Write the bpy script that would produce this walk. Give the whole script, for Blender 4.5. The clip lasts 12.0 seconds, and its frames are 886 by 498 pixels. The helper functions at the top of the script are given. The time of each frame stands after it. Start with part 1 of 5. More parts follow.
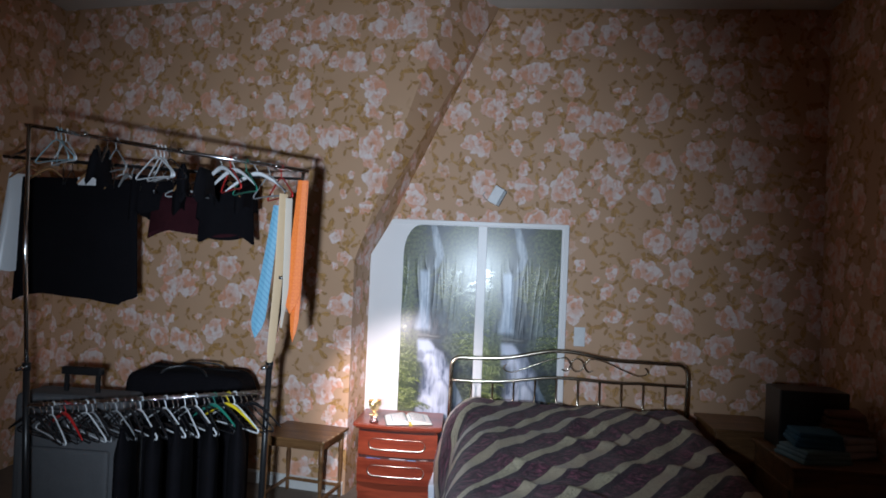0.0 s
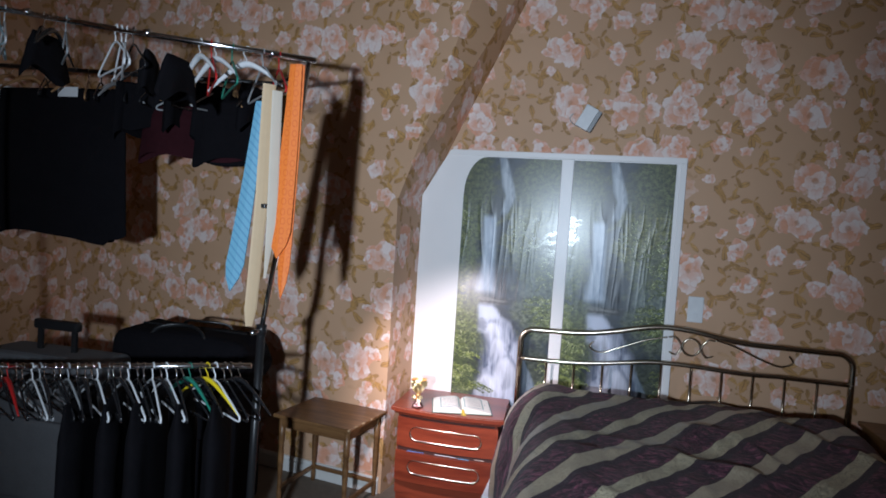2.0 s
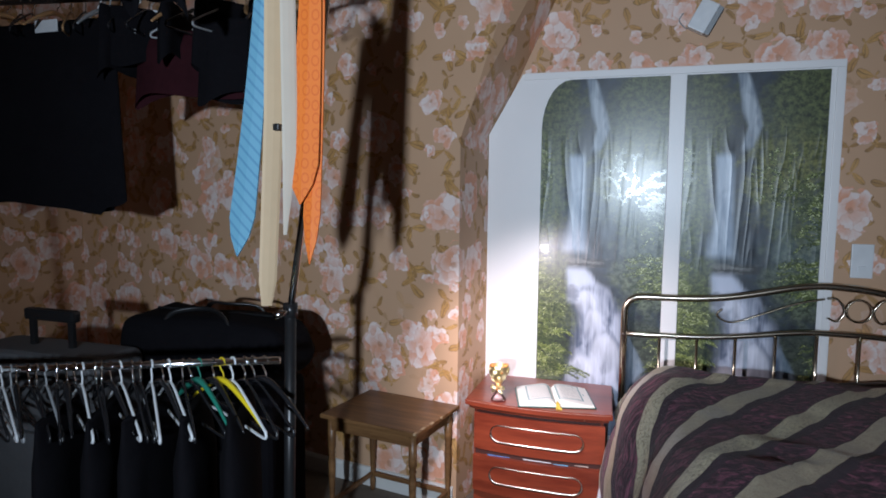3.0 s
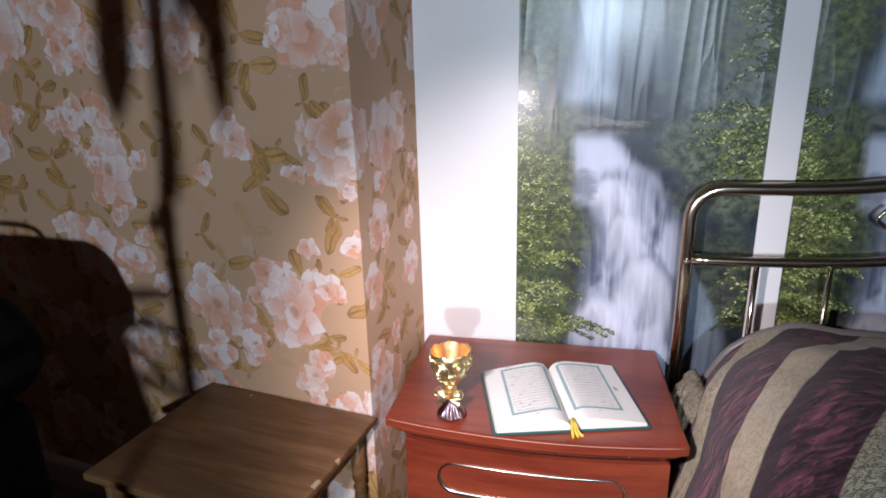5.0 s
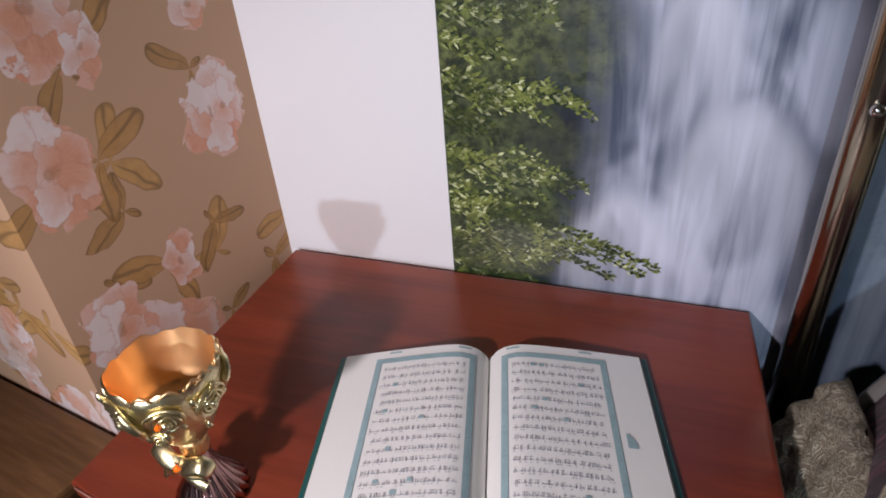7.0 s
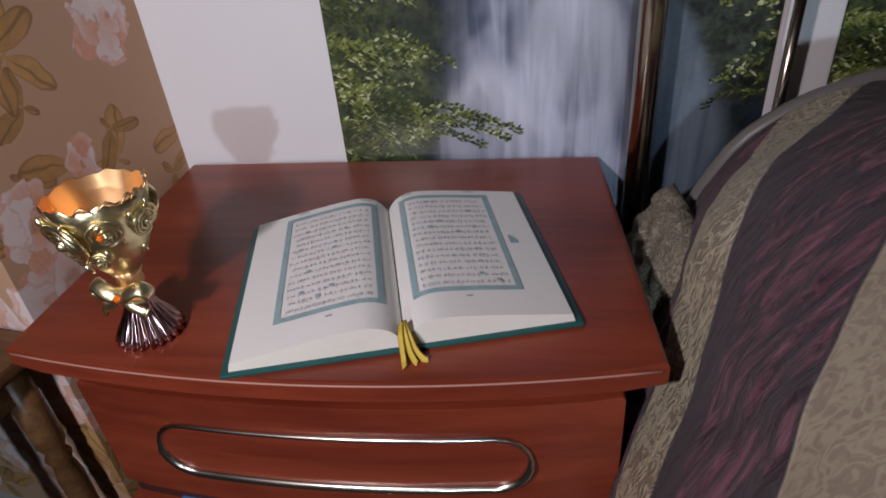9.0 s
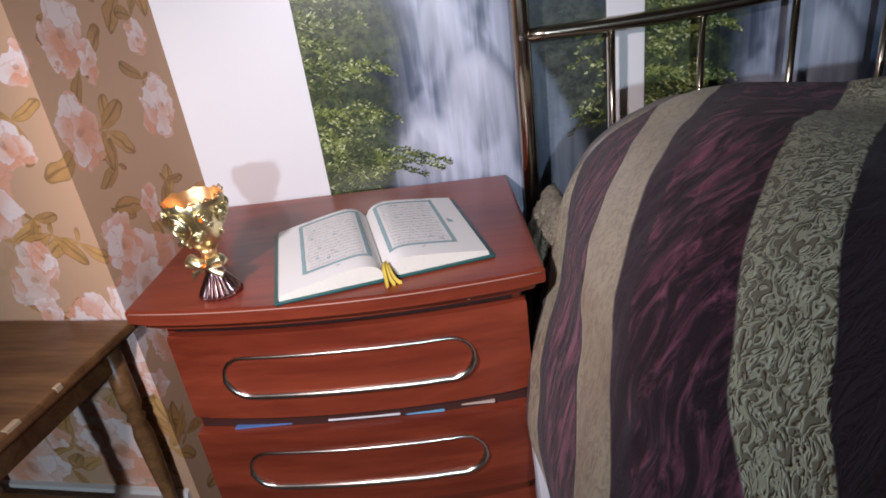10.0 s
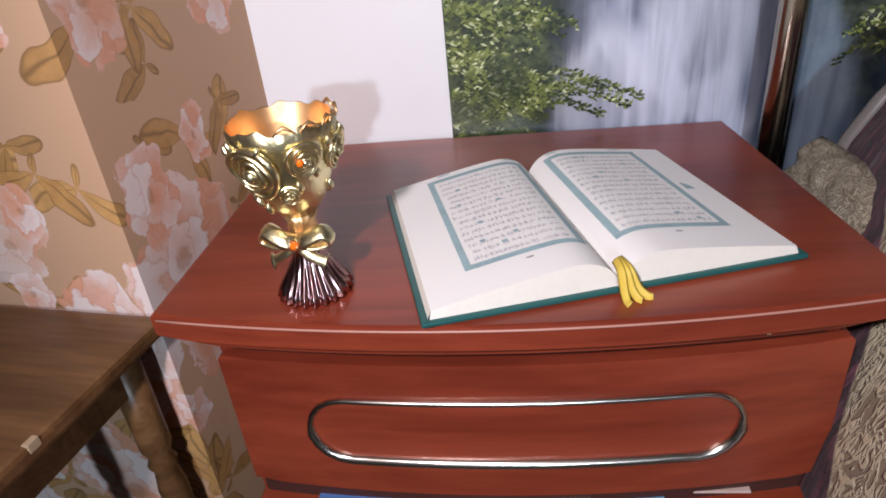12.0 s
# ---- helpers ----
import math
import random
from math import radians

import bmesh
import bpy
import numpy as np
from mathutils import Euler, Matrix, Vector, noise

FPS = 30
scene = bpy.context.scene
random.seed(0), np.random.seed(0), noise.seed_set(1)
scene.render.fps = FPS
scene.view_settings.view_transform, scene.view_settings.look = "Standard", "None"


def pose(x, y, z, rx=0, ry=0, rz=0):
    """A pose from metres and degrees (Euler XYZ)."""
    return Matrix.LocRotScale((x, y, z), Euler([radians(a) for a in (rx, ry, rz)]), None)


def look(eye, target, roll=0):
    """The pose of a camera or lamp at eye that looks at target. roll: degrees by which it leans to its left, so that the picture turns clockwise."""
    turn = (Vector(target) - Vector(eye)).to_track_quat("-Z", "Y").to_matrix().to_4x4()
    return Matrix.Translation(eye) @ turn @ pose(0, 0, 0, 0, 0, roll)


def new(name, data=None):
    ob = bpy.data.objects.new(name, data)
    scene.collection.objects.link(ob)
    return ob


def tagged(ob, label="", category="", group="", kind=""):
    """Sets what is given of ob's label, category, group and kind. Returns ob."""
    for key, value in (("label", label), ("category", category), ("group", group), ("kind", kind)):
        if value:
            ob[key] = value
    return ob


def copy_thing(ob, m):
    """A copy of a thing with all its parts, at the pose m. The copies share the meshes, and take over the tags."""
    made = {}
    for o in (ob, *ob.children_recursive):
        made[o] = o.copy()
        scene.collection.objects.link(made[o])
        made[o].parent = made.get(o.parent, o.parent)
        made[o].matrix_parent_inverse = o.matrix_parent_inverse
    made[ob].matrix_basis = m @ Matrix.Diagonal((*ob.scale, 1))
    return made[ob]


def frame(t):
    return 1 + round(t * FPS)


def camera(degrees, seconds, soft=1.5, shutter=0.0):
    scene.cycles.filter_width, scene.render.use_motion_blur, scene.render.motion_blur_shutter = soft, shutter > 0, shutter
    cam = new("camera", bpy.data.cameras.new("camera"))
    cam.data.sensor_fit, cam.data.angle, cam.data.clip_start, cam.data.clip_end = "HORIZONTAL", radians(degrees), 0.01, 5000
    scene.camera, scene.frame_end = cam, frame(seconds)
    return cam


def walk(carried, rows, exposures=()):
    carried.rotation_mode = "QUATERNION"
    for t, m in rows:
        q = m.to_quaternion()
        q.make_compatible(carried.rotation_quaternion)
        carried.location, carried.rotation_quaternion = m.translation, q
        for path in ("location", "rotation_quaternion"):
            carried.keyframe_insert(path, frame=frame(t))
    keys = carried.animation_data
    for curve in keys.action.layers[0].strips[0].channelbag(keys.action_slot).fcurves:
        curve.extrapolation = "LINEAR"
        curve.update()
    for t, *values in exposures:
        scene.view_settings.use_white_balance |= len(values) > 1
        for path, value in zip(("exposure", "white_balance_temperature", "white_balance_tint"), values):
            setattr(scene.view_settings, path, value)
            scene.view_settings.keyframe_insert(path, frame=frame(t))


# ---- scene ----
cam = camera(70.0, 12.0, soft=1.8)
# seconds, eye, target, roll in degrees
PATH = [
    (0, (1.006, -4.7, 1.706), (0.815, -2.709, 1.726), 2.4),
    (0.5, (0.937, -4.318, 1.713), (0.567, -2.353, 1.706), 2.3),
    (1, (0.938, -4.094, 1.659), (0.527, -2.137, 1.611), 2.7),
    (1.5, (1.036, -3.841, 1.601), (0.591, -1.892, 1.545), 3.5),
    (2, (1.026, -3.642, 1.563), (0.562, -1.699, 1.464), 3.7),
    (2.5, (0.835, -3.264, 1.509), (0.305, -1.34, 1.378), 2.8),
    (3, (0.737, -2.97, 1.42), (0.129, -1.073, 1.239), 0.6),
    (3.2, (0.736, -2.864, 1.383), (0.114, -0.973, 1.191), 0.1),
    (4.8, (0.393, -1.648, 1.3), (-0.014, 0.231, 0.75), -0.9),
    (5, (0.412, -1.542, 1.285), (-0.001, 0.316, 0.671), -1.5),
    (5.5, (0.47, -1.216, 1.182), (0.025, 0.601, 0.475), -1.1),
    (6, (0.497, -0.977, 1.101), (-0.025, 0.759, 0.256), -1.8),
    (6.5, (0.468, -0.792, 1.045), (-0.095, 0.858, 0.065), -3.0),
    (7, (0.504, -0.66, 1.001), (-0.12, 0.911, -0.069), -4.7),
    (7.2, (0.504, -0.657, 0.961), (-0.119, 0.913, -0.109), -4.5),
    (8.8, (0.502, -0.766, 0.881), (0.128, 0.898, -0.164), -5.0),
    (9, (0.53, -0.828, 0.912), (0.244, 0.83, -0.17), -5.3),
    (9.5, (0.648, -1.072, 0.958), (0.388, 0.66, -0.008), -9.8),
    (10, (0.565, -1.21, 0.955), (0.423, 0.592, 0.099), -8.1),
    (10.5, (0.475, -1.215, 0.954), (0.321, 0.611, 0.153), -6.3),
    (11, (0.39, -1.076, 0.856), (0.207, 0.734, 0.025), -6.6),
    (11.5, (0.357, -0.94, 0.824), (0.156, 0.832, -0.082), -7.2),
    (12, (0.332, -0.848, 0.821), (0.127, 0.893, -0.142), -5.8),
]
walk(cam, [(t, look(eye, target, roll)) for t, eye, target, roll in PATH], [(0, 0.5), (3.2, 0.4), (4.8, 0.25), (5.5, 0.12), (6, -0.05), (7, -0.45), (8.8, -1.0), (9.5, -0.55), (10, -0.2), (10.5, -0.3), (11.5, -0.25), (12, -0.2)])

# ---- light: a hand torch beside the first steps, and an added lamp for its later bedside place ----
world = bpy.data.worlds.new("room_world")
scene.world = world
world.use_nodes = True
world.node_tree.nodes["Background"].inputs[0].default_value = (0.45, 0.5, 0.6, 1)
world.node_tree.nodes["Background"].inputs[1].default_value = 0.02


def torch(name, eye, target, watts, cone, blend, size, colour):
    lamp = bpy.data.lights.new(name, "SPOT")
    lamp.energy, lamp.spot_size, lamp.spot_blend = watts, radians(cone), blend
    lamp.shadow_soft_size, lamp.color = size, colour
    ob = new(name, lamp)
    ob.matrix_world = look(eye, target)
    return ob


torch("torch_light", (0.66, -4.4, 1.52), (0.06, 0.0, 1.36), 275, 81, 1.0, 0.05, (0.78, 0.95, 1.16))
# added second lamp, fixed and always on, standing for the carried torch brought close
torch("torch_stand_in_bedside", (0.14, -1.12, 1.1), (0.36, -0.28, 0.6), 47, 86, 1.0, 0.032, (1.06, 0.95, 1.03))


# ---- materials ----
class Graph:
    """A short way to write node materials."""

    def __init__(self, name):
        self.mat = bpy.data.materials.new(name)
        self.mat.use_nodes = True
        self.t = self.mat.node_tree
        self.bsdf = self.t.nodes["Principled BSDF"]

    def put(self, socket, v):
        if isinstance(v, bpy.types.NodeSocket):
            self.t.links.new(v, socket)
        elif isinstance(v, (tuple, list)):
            socket.default_value = (*v, 1) if len(socket.default_value) == 4 and len(v) == 3 else v
        else:
            socket.default_value = v

    def node(self, kind, **props):
        n = self.t.nodes.new(kind)
        for k, v in props.items():
            setattr(n, k, v)
        return n

    def m(self, op, a, b=0.0, c=0.0, clamp=False):
        n = self.node("ShaderNodeMath", operation=op, use_clamp=clamp)
        for s, v in zip(n.inputs, (a, b, c)):
            self.put(s, v)
        return n.outputs[0]

    def step(self, a, lo, hi):
        n = self.node("ShaderNodeMapRange", interpolation_type="SMOOTHSTEP")
        for s, v in zip(n.inputs, (a, lo, hi, 0.0, 1.0)):
            self.put(s, v)
        return n.outputs[0]

    def mix(self, f, a, b, mode="MIX"):
        n = self.node("ShaderNodeMix", data_type="RGBA", blend_type=mode)
        self.put(n.inputs[0], f), self.put(n.inputs[6], a), self.put(n.inputs[7], b)
        return n.outputs[2]

    def coord(self, kind="Object"):
        return self.node("ShaderNodeTexCoord").outputs[kind]

    def scaled(self, v, s, turn=(0, 0, 0), place=(0, 0, 0)):
        n = self.node("ShaderNodeMapping")
        self.put(n.inputs[0], v), self.put(n.inputs[1], place), self.put(n.inputs[2], turn), self.put(n.inputs[3], s)
        return n.outputs[0]

    def noise(self, v, scale, detail=4.0, rough=0.55, warp=0.0):
        n = self.node("ShaderNodeTexNoise")
        self.put(n.inputs["Vector"], v)
        for k, x in (("Scale", scale), ("Detail", detail), ("Roughness", rough), ("Distortion", warp)):
            n.inputs[k].default_value = x
        return n.outputs[0]

    def xyz(self, v):
        n = self.node("ShaderNodeSeparateXYZ")
        self.put(n.inputs[0], v)
        return n.outputs

    def vec(self, x, y, z=0.0):
        n = self.node("ShaderNodeCombineXYZ")
        for s, v in zip(n.inputs, (x, y, z)):
            self.put(s, v)
        return n.outputs[0]

    def island(self):
        return self.node("ShaderNodeNewGeometry").outputs["Random Per Island"]

    def bump(self, h, strength, distance=0.01):
        n = self.node("ShaderNodeBump")
        n.inputs["Strength"].default_value, n.inputs["Distance"].default_value = strength, distance
        self.put(n.inputs["Height"], h)
        self.put(self.bsdf.inputs["Normal"], n.outputs[0])

    def done(self, colour, rough=0.5, metal=0.0, **more):
        self.put(self.bsdf.inputs["Base Color"], colour)
        self.put(self.bsdf.inputs["Roughness"], rough)
        self.put(self.bsdf.inputs["Metallic"], metal)
        for k, v in more.items():
            self.put(self.bsdf.inputs[k.replace("_", " ")], v)
        return self.mat


def plain(name, colour, rough=0.5, metal=0.0, vary=0.2, scale=30.0, relief=0.1, **more):
    """A painted, plastic, metal or cloth surface with two scales of variation."""
    g = Graph(name)
    v = g.coord()
    a, b = g.noise(v, scale, 5), g.noise(v, scale * 0.15, 2)
    dark = tuple(c * (1 - vary) for c in colour)
    light = tuple(min(1, c * (1 + vary)) for c in colour)
    col = g.mix(g.m("ADD", g.m("MULTIPLY", a, 0.5), g.m("MULTIPLY", b, 0.5)), dark, light)
    if relief:
        g.bump(a, relief, 0.002)
    r = g.m("ADD", rough - 0.06, g.m("MULTIPLY", b, 0.12))
    return g.done(col, r, metal, **more)


def wallpaper():
    """Tan paper with blush peonies, buds and sepia leaves, laid out by the wall's metres."""
    g = Graph("peony_wallpaper")
    uv = g.coord("UV")
    warp = g.node("ShaderNodeTexNoise")
    g.put(warp.inputs["Vector"], uv)
    warp.inputs["Scale"].default_value, warp.inputs["Detail"].default_value = 14, 2
    sub = g.node("ShaderNodeVectorMath", operation="MULTIPLY_ADD")
    g.put(sub.inputs[0], warp.outputs["Color"])
    sub.inputs[1].default_value, sub.inputs[2].default_value = (0.034, 0.034, 0), (-0.017, -0.017, 0)
    add = g.node("ShaderNodeVectorMath", operation="ADD")
    g.put(add.inputs[0], uv), g.put(add.inputs[1], sub.outputs[0])
    paper = g.mix(g.noise(uv, 2.2, 3), (0.52, 0.31, 0.185), (0.62, 0.385, 0.24))
    col = g.mix(g.m("MULTIPLY", g.noise(uv, 400, 2), 0.12), paper, (0.3, 0.2, 0.1))

    def cells(scale, off, jitter):
        v = g.scaled(add.outputs[0], (scale, scale, 1), place=(off, off * 0.7, 0))
        n = g.node("ShaderNodeTexVoronoi", voronoi_dimensions="2D")
        g.put(n.inputs["Vector"], v)
        n.inputs["Scale"].default_value, n.inputs["Randomness"].default_value = 1.0, jitter
        d = g.node("ShaderNodeVectorMath", operation="SUBTRACT")
        g.put(d.inputs[0], v), g.put(d.inputs[1], n.outputs["Position"])
        x, y, _ = g.xyz(d.outputs[0])
        r1, r2, r3 = g.xyz(n.outputs["Color"])
        return x, y, r1, r2, r3

    # stems and leaves: blades turned about each cell's heart
    for scale, off, tone in ((4.5, 0.33, (0.36, 0.19, 0.06)), (5.4, 4.7, (0.42, 0.23, 0.075)), (6.6, 9.1, (0.31, 0.165, 0.055)), (5.0, 14.9, (0.38, 0.2, 0.065))):
        x, y, r1, r2, r3 = cells(scale, off, 0.75)
        ang = g.m("ADD", g.m("ARCTAN2", y, x), g.m("MULTIPLY", r1, 6.28))
        rad = g.m("SQRT", g.m("ADD", g.m("MULTIPLY", x, x), g.m("MULTIPLY", y, y)))
        # four uneven blades round the heart
        k = g.m("MULTIPLY", ang, 1.5)
        blade = g.m("POWER", g.m("ABSOLUTE", g.m("COSINE", k)), 3.6)
        tip = g.m("MULTIPLY", blade, g.m("ADD", 0.28, g.m("MULTIPLY", g.m("SINE", g.m("ADD", ang, r2)), 0.16)))
        mask = g.step(g.m("SUBTRACT", tip, rad), 0.0, 0.012)
        mask = g.m("MULTIPLY", mask, g.step(r3, 0.12, 0.16))
        vein = g.step(g.m("ABSOLUTE", g.m("SINE", k)), 0.0, 0.11)
        edge = g.step(g.m("SUBTRACT", tip, rad), 0.0, 0.05)
        leaf = g.mix(g.m("MULTIPLY", vein, edge), tuple(c * 0.62 for c in tone), g.mix(g.noise(uv, 60, 3), tuple(c * 0.85 for c in tone), tuple(min(1, c * 1.7) for c in tone)))
        col = g.mix(g.m("MULTIPLY", mask, 0.9), col, leaf)
    # flowers: a ragged disc filled with overlapping petals, coral at the root and pale at the lip
    for scale, off, size, keep, petals in ((3.5, 3.9, 0.36, 0.2, 4.6), (5.6, 6.1, 0.31, 0.48, 3.6), (7.2, 11.7, 0.22, 0.45, 2.6)):
        x, y, r1, r2, r3 = cells(scale, off, 0.72)
        present = g.step(r2, keep, keep + 0.02)
        rad = g.m("SQRT", g.m("ADD", g.m("MULTIPLY", x, x), g.m("MULTIPLY", y, y)))
        ang = g.m("ADD", g.m("ARCTAN2", y, x), g.m("MULTIPLY", r1, 6.28))
        t = g.m("DIVIDE", rad, size)
        swirl = g.m("MULTIPLY", g.m("SUBTRACT", g.noise(uv, scale * 9.0, 3, 0.55), 0.5), 2.1)
        twist = g.m("MULTIPLY", g.m("SUBTRACT", g.noise(g.scaled(uv, (1, 1, 1), place=(7, 3, 0)), scale * 9.0, 3, 0.55), 0.5), 2.1)
        pv = g.vec(g.m("ADD", g.m("MULTIPLY", x, petals / size), g.m("ADD", swirl, g.m("MULTIPLY", r1, 40.0))), g.m("ADD", g.m("MULTIPLY", y, petals * 0.8 / size), g.m("ADD", twist, g.m("MULTIPLY", r3, 40.0))))
        n = g.node("ShaderNodeTexVoronoi", voronoi_dimensions="2D")
        g.put(n.inputs["Vector"], pv)
        n.inputs["Scale"].default_value, n.inputs["Randomness"].default_value = 0.5, 0.9
        edge = g.node("ShaderNodeTexVoronoi", voronoi_dimensions="2D", feature="DISTANCE_TO_EDGE")
        g.put(edge.inputs["Vector"], pv)
        edge.inputs["Scale"].default_value, edge.inputs["Randomness"].default_value = 0.5, 0.9
        q1, q2, _ = g.xyz(n.outputs["Color"])
        d = g.node("ShaderNodeVectorMath", operation="SUBTRACT")
        g.put(d.inputs[0], pv), g.put(d.inputs[1], n.outputs["Position"])
        lx, ly, _ = g.xyz(d.outputs[0])
        lip = g.m("ADD", g.m("MULTIPLY", g.m("ADD", g.m("MULTIPLY", lx, x), g.m("MULTIPLY", ly, y)), 1.0 / size), 0.5, clamp=True)
        lobe = g.m("MULTIPLY", g.m("SINE", g.m("ADD", g.m("MULTIPLY", ang, 5.0), g.m("MULTIPLY", r3, 9.0))), 0.1)
        lobe = g.m("ADD", lobe, g.m("MULTIPLY", g.m("SINE", g.m("ADD", g.m("MULTIPLY", ang, 2.0), g.m("MULTIPLY", r2, 9.0))), 0.14))
        rim = g.m("ADD", g.m("ADD", 0.78, lobe), g.m("ADD", g.m("MULTIPLY", q1, 0.26), g.m("MULTIPLY", g.m("SUBTRACT", g.noise(uv, 55, 2), 0.5), 0.22)))
        mask = g.m("MULTIPLY", g.step(g.m("SUBTRACT", rim, t), 0.0, 0.045), present)
        vein = g.noise(g.vec(g.m("MULTIPLY", ang, 9.0), g.m("MULTIPLY", t, 2.5), 0.0), 1.0, 3)
        side = g.m("MULTIPLY", g.m("SINE", ang), 0.32)
        blush = g.m("ADD", g.m("ADD", g.m("SUBTRACT", 0.86, g.m("MULTIPLY", lip, 0.72)), g.m("MULTIPLY", g.m("SUBTRACT", q2, 0.5), 0.95)), g.m("ADD", side, g.m("MULTIPLY", g.m("SUBTRACT", vein, 0.5), 0.7)), clamp=True)
        petal = g.mix(blush, (0.83, 0.7, 0.66), g.mix(vein, (0.68, 0.25, 0.14), (0.78, 0.44, 0.3)))
        seam = g.m("SUBTRACT", 1.0, g.step(edge.outputs["Distance"], 0.0, 0.07))
        petal = g.mix(g.m("MULTIPLY", seam, 0.4), petal, (0.58, 0.26, 0.16))
        heart = g.m("SUBTRACT", 1.0, g.step(g.m("ADD", t, g.m("MULTIPLY", g.noise(uv, 150, 2), 0.16)), 0.16, 0.26))
        petal = g.mix(g.m("MULTIPLY", heart, 0.6), petal, (0.45, 0.2, 0.1))
        col = g.mix(g.m("MULTIPLY", mask, 0.9), col, petal)
    g.bump(g.noise(uv, 500, 2), 0.12, 0.001)
    return g.done(col, 0.62)


def poster_print():
    """Glossy photograph of a stepped waterfall in dark woods, with creases in its film. UV runs 0 to 1 over the sheet's width and height."""
    g = Graph("waterfall_poster")
    uv = g.coord("UV")
    x, y, _ = g.xyz(uv)
    metric = g.scaled(uv, (0.55, 1.39, 1))

    def lerp(stops):
        """A value that runs straight from stop to stop down the sheet's height."""
        total = stops[0][1]
        for (va, a), (vb, b) in zip(stops, stops[1:]):
            total = g.m("ADD", total, g.m("MULTIPLY", g.m("DIVIDE", g.m("SUBTRACT", y, va), vb - va, clamp=True), b - a))
        return total

    # near-black rock and water shadow, bluish below
    low = g.noise(metric, 9, 4, 0.6)
    col = g.mix(g.step(low, 0.35, 0.7), (0.008, 0.012, 0.018), (0.03, 0.045, 0.065))
    rock = g.noise(g.scaled(metric, (14, 34, 1)), 1.0, 6, 0.65)
    col = g.mix(g.m("MULTIPLY", g.step(rock, 0.55, 0.8), 0.5), col, (0.1, 0.1, 0.1))

    # woods: clumps of olive, grey-green and bright fir
    tuft = g.noise(metric, 46, 6, 0.75)
    clump = g.noise(metric, 13, 4, 0.6)

    def wood_patch(col, cx, cy, rx, ry, dark, light, soft=0.45):
        dx, dy = g.m("DIVIDE", g.m("SUBTRACT", x, cx), rx * 1.25), g.m("DIVIDE", g.m("SUBTRACT", y, cy), ry * 1.25)
        d = g.m("SQRT", g.m("ADD", g.m("MULTIPLY", dx, dx), g.m("MULTIPLY", dy, dy)))
        d = g.m("ADD", d, g.m("MULTIPLY", g.m("SUBTRACT", clump, 0.5), 1.5))
        d = g.m("ADD", d, g.m("MULTIPLY", g.m("SUBTRACT", tuft, 0.5), 0.7))
        m = g.m("SUBTRACT", 1.0, g.step(d, 1.0 - soft, 1.0))
        return g.mix(m, col, g.mix(g.step(tuft, 0.36, 0.66), dark, light))

    col = wood_patch(col, 0.12, 0.86, 0.26, 0.16, (0.015, 0.022, 0.01), (0.13, 0.15, 0.05))
    col = wood_patch(col, 0.84, 0.86, 0.32, 0.18, (0.015, 0.022, 0.012), (0.14, 0.165, 0.06))
    col = wood_patch(col, 0.74, 0.68, 0.3, 0.15, (0.04, 0.05, 0.018), (0.24, 0.24, 0.075))
    col = wood_patch(col, 0.9, 0.53, 0.26, 0.14, (0.025, 0.035, 0.015), (0.13, 0.15, 0.055))
    col = wood_patch(col, 0.05, 0.62, 0.16, 0.2, (0.03, 0.045, 0.018), (0.19, 0.22, 0.07))
    col = wood_patch(col, 0.88, 0.37, 0.26, 0.13, (0.018, 0.027, 0.016), (0.16, 0.19, 0.12))
    col = wood_patch(col, 0.9, 0.12, 0.16, 0.1, (0.012, 0.018, 0.014), (0.075, 0.09, 0.065))
    col = wood_patch(col, 0.08, 0.28, 0.24, 0.16, (0.015, 0.025, 0.012), (0.15, 0.18, 0.06))
    col = wood_patch(col, 0.06, 0.07, 0.22, 0.12, (0.012, 0.02, 0.012), (0.1, 0.13, 0.05))
    # pale spray drifting across the middle
    mist = g.m("MULTIPLY", g.step(y, 0.34, 0.45), g.m("SUBTRACT", 1.0, g.step(y, 0.52, 0.66)))
    mist = g.m("MULTIPLY", mist, g.step(g.noise(g.scaled(metric, (9, 5, 1)), 1.0, 3), 0.3, 0.7))
    col = g.mix(g.m("MULTIPLY", mist, 0.3), col, (0.3, 0.38, 0.42))
    # the ledge over the lower fall
    ledge = g.m("MULTIPLY", g.step(y, 0.385, 0.395), g.m("SUBTRACT", 1.0, g.step(y, 0.41, 0.425)))
    ledge = g.m("MULTIPLY", ledge, g.m("MULTIPLY", g.step(x, 0.2, 0.28), g.m("SUBTRACT", 1.0, g.step(x, 0.52, 0.62))))
    col = g.mix(g.m("MULTIPLY", ledge, 0.85), col, g.mix(g.step(rock, 0.45, 0.6), (0.03, 0.03, 0.03), (0.2, 0.2, 0.19)))

    streak = g.noise(g.scaled(metric, (48, 3.2, 1)), 1.0, 4, 0.55, 0.6)
    veil = g.noise(g.scaled(metric, (13, 6, 1), place=(2, 5, 0)), 1.0, 2, 0.5, 0.7)

    def fall(col, middle, half, top, foot, pale, deep, soft=0.015, strength=1.0):
        d = g.m("DIVIDE", g.m("ABSOLUTE", g.m("SUBTRACT", x, lerp(middle))), lerp(half))
        d = g.m("ADD", d, g.m("MULTIPLY", g.m("SUBTRACT", streak, 0.5), 0.55))
        m = g.m("MULTIPLY", g.m("SUBTRACT", 1.0, g.step(d, 0.45, 1.05)), g.m("MULTIPLY", g.step(y, foot - soft, foot + soft), g.m("SUBTRACT", 1.0, g.step(y, top - soft, top + soft))))
